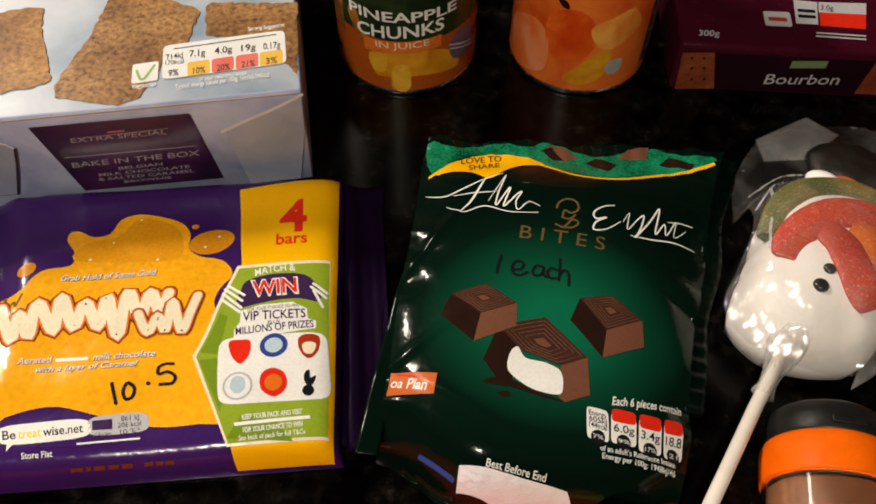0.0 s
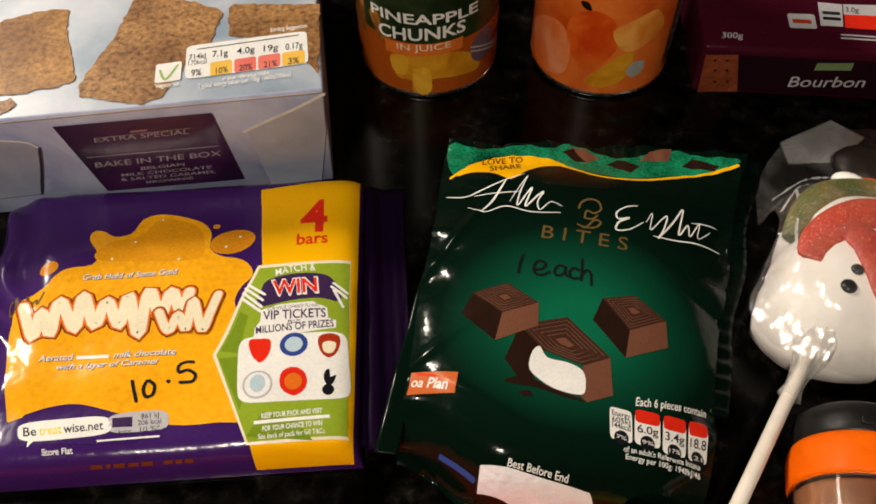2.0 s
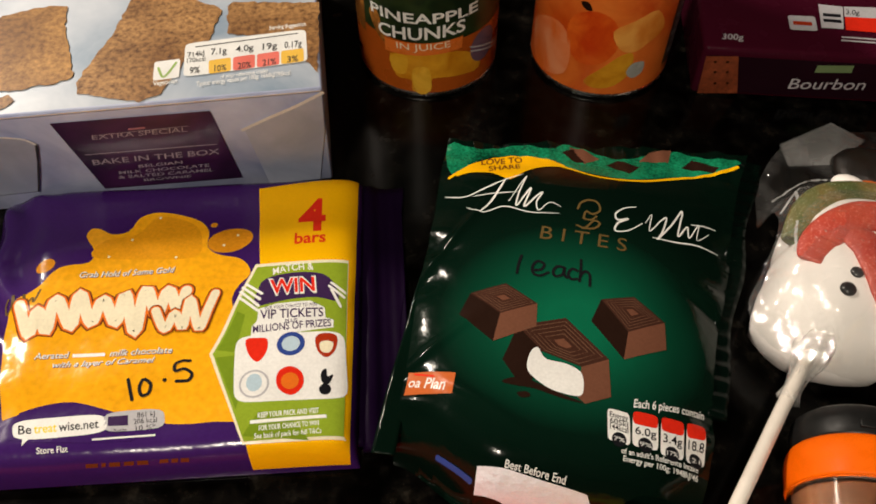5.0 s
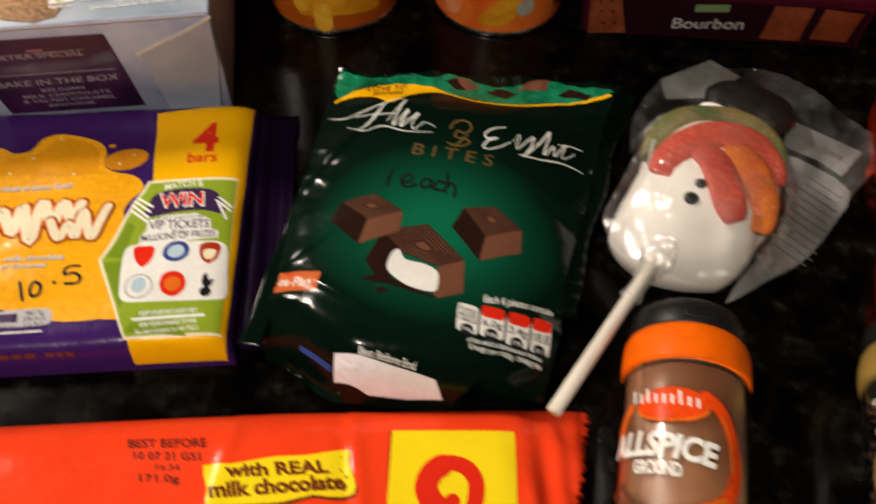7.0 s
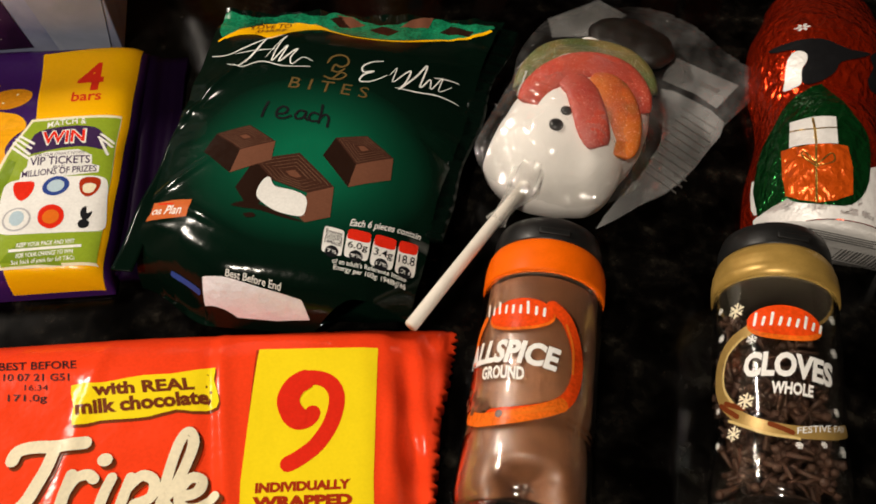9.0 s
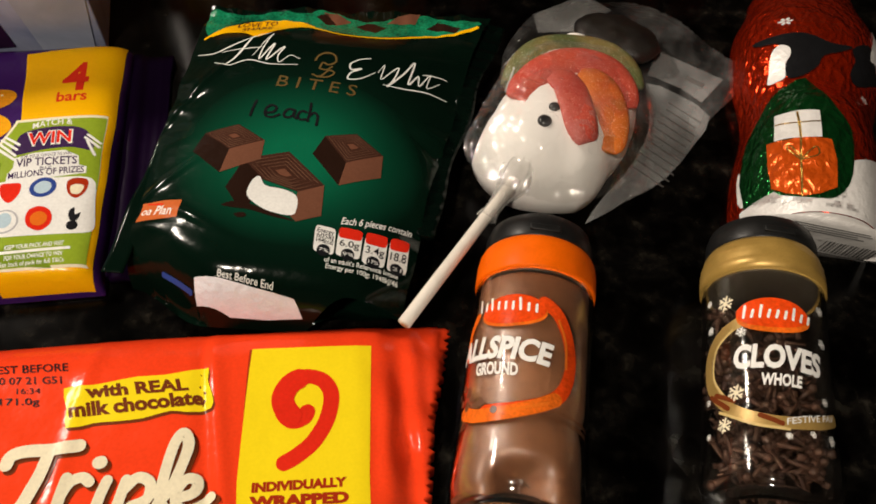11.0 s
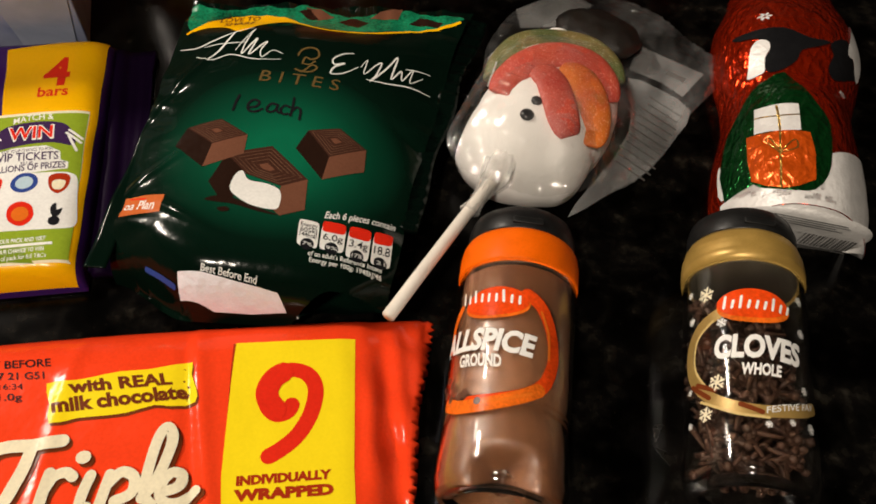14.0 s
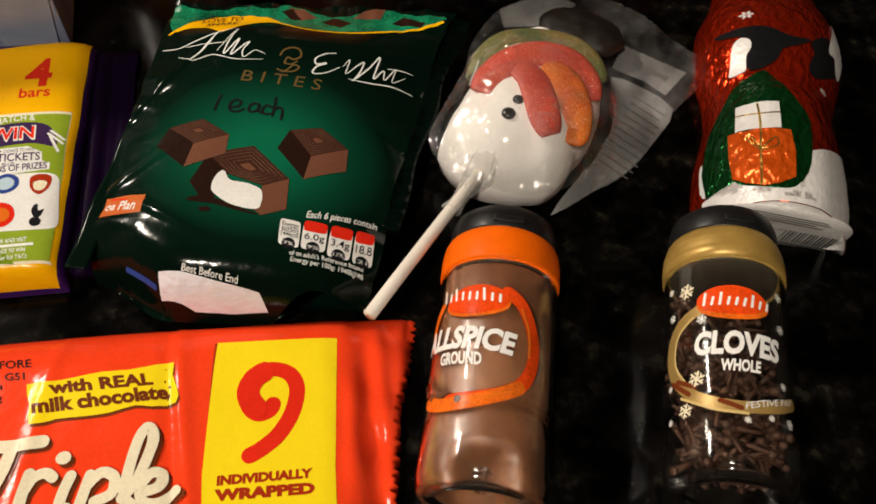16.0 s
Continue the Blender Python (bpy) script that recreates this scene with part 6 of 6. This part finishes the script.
# ---- the foil-wrapped chocolate figure ----
def foil_figure():
    """One plain lying form in coloured foil, its flat foot towards the worktop's edge."""
    tones = [
        crinkled("red_foil", (0.66, 0.034, 0.004), 0.17),
        paint("white_printed_foil", (0.78, 0.76, 0.74), 0.42, 0.15, 0.08, 160.0, ((170, 0.5), (600, 0.3)), 0.001),
        crinkled("green_foil", (0.010, 0.120, 0.026), 0.16),
        crinkled("orange_foil", (0.86, 0.115, 0.008), 0.2, 0.5),
        paint("black_printed_foil", (0.008, 0.008, 0.009), 0.35, 0.0, 0.1, 160.0, ((170, 0.5),), 0.001, 0.08),
        foil("gold_line_foil", (0.50, 0.30, 0.06)),
        paint("grey_foil_print", (0.12, 0.115, 0.11), 0.5),
    ]
    bm = shell(figure_skin, lambda v: (-figure_half(v), figure_half(v)), 0.0020, 0.197, 56, 90, 0.0005)
    # the foot: a leaning oval face below the skin's front edge
    for v in bm.verts:
        if v.co.z < 0.0012 and v.co.y < 0.0120:
            v.co.y = 0.0120
    for f in bm.faces:
        if all(v.co.y < 0.0122 for v in f.verts) and any(v.co.z < 0.0012 for v in f.verts):
            f.material_index = 1
    n = 40
    rims = []
    for s, drop in ((1.0, 0.0), (0.92, -0.0020), (0.5, -0.0022), (0.02, -0.0022)):
        row = []
        for k in range(n):
            a = 2 * math.pi * k / n
            x = math.copysign(abs(math.cos(a)) ** 0.85, math.cos(a)) * 0.0292 * s
            z = 0.0190 + math.copysign(abs(math.sin(a)) ** 0.9, math.sin(a)) * 0.0182 * s
            row.append(bm.verts.new((x, 0.0015 + 0.009 * (1 - z / 0.036) + drop, z)))
        rims.append(row)
    for p, q in zip(rims, rims[1:]):
        for k in range(n):
            bm.faces.new((p[k], p[(k + 1) % n], q[(k + 1) % n], q[k])).material_index = 1
    step = (0.0018, 0.0018)
    drape(bm, [soft([(-0.0323, 0.0372), (-0.0329, 0.0332), (-0.0327, 0.0199), (-0.0311, 0.0155), (-0.0321, 0.0258)], 2), poly([(-0.0300, 0.0022), (0.0300, 0.0022), (0.0330, 0.0200), (0.0313, 0.0545), (0.0253, 0.0449), (0.0130, 0.0365), (0.0054, 0.0314), (0.0040, 0.0196), (0.0018, 0.0099), (0.0100, 0.0050), (0.0000, 0.0044), (-0.0120, 0.0050), (-0.0220, 0.0080), (-0.0318, 0.0140)])], figure_skin, 0.0014, (0.0016, 0.0016), 1)
    drape(bm, [soft([(-0.0104, 0.0851), (-0.0167, 0.0815), (-0.0227, 0.0762), (-0.0262, 0.0667), (-0.0291, 0.0575), (-0.0313, 0.0454), (-0.0324, 0.0298), (-0.0312, 0.0161), (-0.0300, 0.0140), (-0.0270, 0.0191), (-0.0244, 0.0172), (-0.0220, 0.0131), (-0.0172, 0.0101), (-0.0092, 0.0084), (-0.0024, 0.0096), (0.0031, 0.0180), (0.0054, 0.0314), (0.0050, 0.0491), (-0.0006, 0.0602), (-0.0060, 0.0740)], 2)], figure_skin, 0.0020, step, 2)
    drape(bm, [poly([(-0.0255, 0.0437), (-0.0198, 0.0417), (-0.0136, 0.0413), (-0.0037, 0.0404), (-0.0019, 0.0292), (-0.0021, 0.0145), (-0.0083, 0.0106), (-0.0138, 0.0096), (-0.0197, 0.0123), (-0.0240, 0.0167), (-0.0252, 0.0281)])], figure_skin, 0.0026, step, 3)
    drape(bm, [poly([(-0.0226, 0.0604), (-0.0192, 0.0591), (-0.0078, 0.0573), (-0.0073, 0.0412), (-0.0145, 0.0412), (-0.0233, 0.0434)])], figure_skin, 0.0026, step, 1)
    drape(bm, [stroke([(-0.0158, 0.0574), (-0.0153, 0.0501), (-0.0150, 0.0417)], 0.0008), stroke([(-0.0225, 0.0534), (-0.0157, 0.0506), (-0.0078, 0.0504)], 0.0007), stroke([(-0.0150, 0.0408), (-0.0150, 0.0256), (-0.0147, 0.0100)], 0.0007), stroke([(-0.0152, 0.0286), (-0.0194, 0.0361), (-0.0186, 0.0379), (-0.0152, 0.0301)], 0.0006), stroke([(-0.0152, 0.0286), (-0.0099, 0.0355), (-0.0090, 0.0310), (-0.0148, 0.0285)], 0.0006)], figure_skin, 0.0032, step, 5)
    drape(bm, [soft([(-0.0311, 0.1139), (-0.0248, 0.1134), (-0.0113, 0.1126), (0.0004, 0.1074), (0.0106, 0.1083), (0.0053, 0.1032), (-0.0031, 0.0986), (-0.0051, 0.0930), (-0.0104, 0.0876), (-0.0156, 0.0858), (-0.0182, 0.0889), (-0.0186, 0.0946), (-0.0170, 0.0997), (-0.0218, 0.1071), (-0.0284, 0.1099)], 3), soft([(0.0106, 0.1072), (0.0198, 0.1155), (0.0222, 0.1106), (0.0250, 0.1008), (0.0280, 0.0988), (0.0142, 0.0872), (0.0097, 0.0919), (0.0119, 0.1000)], 3)], figure_skin, 0.0014, step, 4)
    drape(bm, [soft([(-0.0218, 0.1061), (-0.0177, 0.1038), (-0.0170, 0.0990), (-0.0186, 0.0946), (-0.0181, 0.0873), (-0.0204, 0.0853), (-0.0240, 0.0854), (-0.0242, 0.0902), (-0.0244, 0.1013)], 3), soft([(0.0215, 0.1143), (0.0310, 0.1507), (0.0340, 0.1413), (0.0357, 0.1294), (0.0288, 0.0994), (0.0253, 0.0982), (0.0239, 0.1057), (0.0207, 0.1058)], 3)], figure_skin, 0.0020, step, 1)
    for c, size in (((-0.0191, 0.1230), 0.0032), ((0.0205, 0.1782), 0.0030), ((0.0179, 0.0819), 0.0022)):
        drape(bm, [oval((c[0] + turn(size * 0.6, 0, 60 * k)[0], c[1] + turn(size * 0.6, 0, 60 * k)[1]), size * 0.42, size * 0.22, 60 * k, 10) for k in range(6)], figure_skin, 0.0006, step, 1)

    def foot(u, w):
        return u, 0.0015 + 0.009 * (1 - w / 0.036) - 0.0026, w

    drape(bm, [bars((0.002 + 0.0015 * k, 0.0235), (0.002 + 0.0015 * k + (0.0009 if k % 3 else 0.0005), 0.0235), (0.002 + 0.0015 * k, 0.0095), 1, 0.8) for k in range(15)], foot, 0.0003, (0.02, 0.02), 6)
    drape(bm, [bars((-0.018, 0.034), (0.016, 0.034), (-0.018, 0.026), 4, 0.4, (0.9, 1.0, 0.7)), bars((0.002, 0.0085), (0.024, 0.0085), (0.002, 0.0062), 1, 0.6)], foot, 0.0003, (0.02, 0.02), 6)
    ob = thing("foil_chocolate_figure", FIGURE_AT, "red, green and white foil-wrapped hollow chocolate figure lying down", "chocolate figure")
    me = finish(bm, "foil_chocolate_figure", tones)
    bpy.data.objects.remove(ob)
    ob = new("foil_chocolate_figure", me)
    ob.matrix_basis = pose(FIGURE_AT[0], FIGURE_AT[1], FIGURE_AT[2], 0, 0, FIGURE_AT[3])
    tagged(ob, "red, green and white foil-wrapped hollow chocolate figure lying down", "chocolate figure")


foil_figure()


# ---- the wrapped marshmallow lollipop ----
def tube(points, radius, n=12, flat=1.0, taper=0.0):
    bm = bmesh.new()
    rings, m = [], len(points)
    for i, p in enumerate(points):
        p = Vector(p)
        d = (Vector(points[min(m - 1, i + 1)]) - Vector(points[max(0, i - 1)])).normalized()
        side = d.cross(Vector((0, 0, 1))).normalized()
        up = side.cross(d)
        r = radius * (1 - taper * abs(2 * i / (m - 1) - 1) ** 4)
        rings.append([bm.verts.new(p + side * math.cos(2 * math.pi * k / n) * r + up * math.sin(2 * math.pi * k / n) * r * flat) for k in range(n)])
    for p, q in zip(rings, rings[1:]):
        for k in range(n):
            bm.faces.new((p[k], p[(k + 1) % n], q[(k + 1) % n], q[k]))
    bm.faces.new(rings[0][::-1])
    bm.faces.new(rings[-1])
    bmesh.ops.recalc_face_normals(bm, faces=bm.faces)
    return bm


def over(points, rise, steps=8):
    return [(q.x, q.y, lolly_skin(q.x, q.y)[2] + rise) for q in curve_through(points, steps)]


def lollipop():
    pop = thing("marshmallow_lollipop", LOLLY_AT, "white marshmallow lollipop with red jelly strips in clear wrapper", "lollipop")
    mallow = paint("white_marshmallow", (0.90, 0.86, 0.82), 0.65, 0.0, 0.05, 90.0, ((120, 0.3), (900, 0.2)), 0.0008)
    bm = bmesh.new()
    rings = []
    for k in range(1, 25):
        s = 1 - (1 - k / 24) ** 1.6
        row = []
        for g in range(72):
            a = -180 + 5 * g
            d = s * lolly_rim(a) * 0.9995
            row.append(bm.verts.new(lolly_skin(d * math.cos(radians(a)) - 0.0045, d * math.sin(radians(a)) + 0.0046)))
        rings.append(row)
    waist = [bm.verts.new((p.co.x * 0.96 - 0.0002, p.co.y * 0.96 + 0.0002, 0.0070)) for p in rings[-1]]
    low = [bm.verts.new((p.co.x * 0.82 - 0.0008, p.co.y * 0.82 + 0.0008, 0.0012)) for p in rings[-1]]
    rings += [waist, low]
    for p, q in zip(rings, rings[1:]):
        for k in range(72):
            bm.faces.new((p[k], q[k], q[(k + 1) % 72], p[(k + 1) % 72]))
    bm.faces.new(rings[0])
    bm.faces.new(low[::-1])
    part("marshmallow", bm, mallow, pop, "soft white marshmallow body")
    red = jelly("red_sugared_jelly", ((0.35, (0.44, 0.045, 0.030)), (0.65, (0.58, 0.085, 0.045))))
    mixed = jelly("orange_green_sugared_jelly", ((0.40, (0.66, 0.16, 0.015)), (0.52, (0.55, 0.10, 0.02)), (0.64, (0.16, 0.17, 0.030))))
    green = jelly("green_sugared_jelly", ((0.40, (0.10, 0.12, 0.035)), (0.62, (0.22, 0.16, 0.05))))
    a = [(-0.0200, -0.0063), (-0.0196, 0.0031), (-0.0149, 0.0138), (-0.0083, 0.0225), (0.0008, 0.0272), (0.0098, 0.0282), (0.0188, 0.0240), (0.0240, 0.0168)]
    b = [(-0.0108, 0.0107), (-0.0025, 0.0086), (0.0043, 0.0007), (0.0110, -0.0082), (0.0165, -0.0134)]
    c = [(-0.0007, 0.0176), (0.0094, 0.0152), (0.0173, 0.0078), (0.0225, -0.0016), (0.0238, -0.0093)]
    d = [(-0.0262, 0.0060), (-0.0258, 0.0190), (-0.0217, 0.0298), (-0.0154, 0.0380), (-0.0068, 0.0450), (0.0037, 0.0478), (0.0141, 0.0430), (0.0210, 0.0339)]
    part("jelly_strip", tube(over(d, -0.0004), 0.0086, 18, 0.34, 0.3), green, pop, "green sugared jelly strip")
    part("jelly_strip", tube(over(a, 0.0006), 0.0076, 18, 0.34, 0.4), red, pop, "red sugared jelly strip")
    part("jelly_strip", tube(over(c, 0.0004), 0.0086, 18, 0.30, 0.45), mixed, pop, "orange and green sugared jelly strip")
    part("jelly_strip", tube(over(b, 0.0009), 0.0074, 18, 0.30, 0.45), red, pop, "red sugared jelly strip")
    for e, r in (((-0.0036, -0.0138), 0.0031), ((-0.0028, -0.0052), 0.0025)):
        bm = bmesh.new()
        x, y, z = lolly_skin(*e)
        bmesh.ops.create_icosphere(bm, subdivisions=3, radius=r, matrix=Matrix.Translation((x, y, z)) @ Matrix.Diagonal((1, 1, 0.6, 1)))
        part("sugar_dot", bm, paint("black_sugar_dot", (0.012, 0.012, 0.013), 0.3), pop, "black sugar dot")
    for e, tone in (((-0.0136, 0.0610), mallow), ((-0.0037, 0.0625), mixed)):
        bm = bmesh.new()
        bmesh.ops.create_icosphere(bm, subdivisions=3, radius=0.0062, matrix=Matrix.Translation((e[0], e[1], 0.020)) @ Matrix.Diagonal((1.3, 0.7, 0.8, 1)))
        part("icing_blob", bm, tone, pop, "small icing blob")
    dark = jelly("dark_sugared_jelly", ((0.35, (0.006, 0.004, 0.003)), (0.65, (0.014, 0.009, 0.006))), 0.04)
    bm = bmesh.new()
    bmesh.ops.create_icosphere(bm, subdivisions=4, radius=1.0, matrix=Matrix.Translation((-0.0005, 0.0850, 0.0100)) @ Matrix.Diagonal((0.0230, 0.0150, 0.0070, 1)))
    for v in bm.verts:
        v.co += v.normal * 0.0012 * noise.noise(v.co * 160)
    part("dark_top", bm, dark, pop, "dark sugared top")
    inv = pop.matrix_basis.inverted()
    line = [inv @ Vector(p) for p in ((0.1538, 0.1431, 0.0330), (0.1663, 0.1664, 0.0305), (0.1808, 0.1934, 0.0272), (0.2030, 0.2330, 0.0235))]
    part("stick", tube(line, 0.0026, 16), paint("white_paper_stick", (0.76, 0.70, 0.62), 0.6, 0.0, 0.07, 200.0, ((700, 0.2),), 0.0003), pop, "white paper stick")
    # the wrapper: a clear bag that sags from the sweet to the worktop
    outline = [(0.0283, -0.0290), (0.0400, -0.0060), (0.0500, 0.0130), (0.0585, 0.0580), (0.0656, 0.0960), (0.0400, 0.1120), (0.0158, 0.1220), (-0.0111, 0.1190), (-0.0429, 0.0930), (-0.0495, 0.0580), (-0.0410, 0.0310), (-0.0345, 0.0100), (-0.0335, -0.0140), (-0.0322, -0.0315), (-0.0160, -0.0420), (0.0090, -0.0400)]

    def drop(u, v):
        best = 0.0
        for k in range(12):
            g = 2 * math.pi * k / 12
            for rad in (0.0, 0.005, 0.010):
                x, y = u + rad * math.cos(g), v + rad * math.sin(g)
                inside = lolly_skin(x, y)[2] > 0.0151
                best = max(best, (lolly_skin(x, y)[2] if inside else 0.0) - rad * 0.9)
        return u, v, 0.0035 + best + 0.0010 * math.sin(140 * u + 60 * v) * math.sin(110 * v - 50 * u) + 0.0007 * abs(math.sin(14 * math.atan2(v + 0.05, u + 0.001))) + 0.0005 * math.sin(420 * u + 300 * math.sin(30 * v))

    bm = drape(bmesh.new(), [poly([(q.x, q.y) for q in curve_through(outline, 5, True)])], drop, 0.0, (0.0025, 0.0025))
    wrapper = part("wrapper", bm, clear_film("clear_crinkled_film", 0.18, 0.008, 0.09), pop, "clear crinkled plastic wrapper")
    wrapper.visible_shadow = False
    # the film is twisted together round the stick
    root, tip = Vector(line[3]), Vector(line[1])
    way = (tip - root).normalized()
    side, up = way.cross(Vector((0, 0, 1))).normalized(), Vector((0, 0, 1))
    bm = bmesh.new()
    rings = []
    for i in range(15):
        f = i / 14
        c = root + way * (0.007 + 0.034 * f)
        c.z = max(c.z, lolly_skin(c.x, c.y)[2] + 0.0015 - 0.0050 * (1 - smooth(0.0, 0.35, f)))
        wide = 0.0050 * (1 - smooth(0.0, 0.8, f)) * smooth(-0.02, 0.30, f) + 0.0031 + 0.0012 * smooth(0.85, 1.0, f)
        ring = []
        for k in range(64):
            g = 2 * math.pi * k / 64
            pleat = 1 + (0.16 * math.sin(9 * g + 3 * f) + 0.10 * math.sin(17 * g - 5 * f)) * (1 - 0.6 * f)
            ring.append(bm.verts.new(c + side * math.cos(g) * wide * pleat + up * math.sin(g) * wide * 0.55 * pleat))
        rings.append(ring)
    for p, q in zip(rings, rings[1:]):
        for k in range(64):
            bm.faces.new((p[k], p[(k + 1) % 64], q[(k + 1) % 64], q[k]))
    gather = part("film_gather", bm, clear_film("pleated_clear_film", 0.30, 0.03, 0.12), pop, "bunched clear film round the stick")
    gather.visible_shadow = False
    # Milky strokes paint in the glints along three creases of the wrapper.
    folds = [[(-0.026, -0.004), (-0.030, 0.016), (-0.034, 0.036)], [(-0.036, 0.020), (-0.032, 0.044), (-0.022, 0.060)], [(-0.040, 0.050), (-0.030, 0.070), (-0.016, 0.078)]]
    lay("fold_glint", [stroke(p, w) for p, w in zip(folds, (0.0009, 0.0008, 0.0008))], lambda u, v: (u, v, drop(u, v)[2] + 0.0004), clear_film("crease_glint_film", 0.12, 0.35, 0.3), pop, 0.0, (0.003, 0.003), "milky stroke for the glint on a wrapper crease")
    back = lambda u, v: (u, v, 0.0012)
    printed = clear_film("milky_printed_film", 0.03, 0.16, 0.16)
    lay("wrapper_back", [soft([(0.0229, 0.0715), (0.0390, 0.0721), (0.0584, 0.0654), (0.0570, 0.0440), (0.0514, 0.0174), (0.0400, -0.0030), (0.0275, -0.0250), (0.0300, -0.0040), (0.0337, 0.0128), (0.0352, 0.0365), (0.0300, 0.0560)], 2)], back, printed, pop, 0.0, label="milky printed panel on the wrapper")
    lay("wrapper_back", [poly([(0.0204, 0.0967), (0.0570, 0.0932), (0.0520, 0.0724), (0.0392, 0.0766), (0.0214, 0.0774)])], back, printed, pop, 0.0003, label="milky printed panel on the wrapper")
    lay("wrapper_back", [poly([(-0.0480, 0.0900), (-0.0300, 0.1180), (-0.0120, 0.1140), (-0.0215, 0.0900), (-0.0400, 0.0780)])], back, printed, pop, 0.0003, label="milky printed panel on the wrapper")
    lay("small_print", [bars((0.036, 0.066), (0.057, 0.060), (0.033, 0.014), 11, 0.20, (0.9, 0.8, 0.95)), bars((0.040, 0.088), (0.050, 0.087), (0.039, 0.081), 1, 0.5)], back, paint("grey_wrapper_print", (0.10, 0.095, 0.09), 0.6), pop, 0.0006)


lollipop()
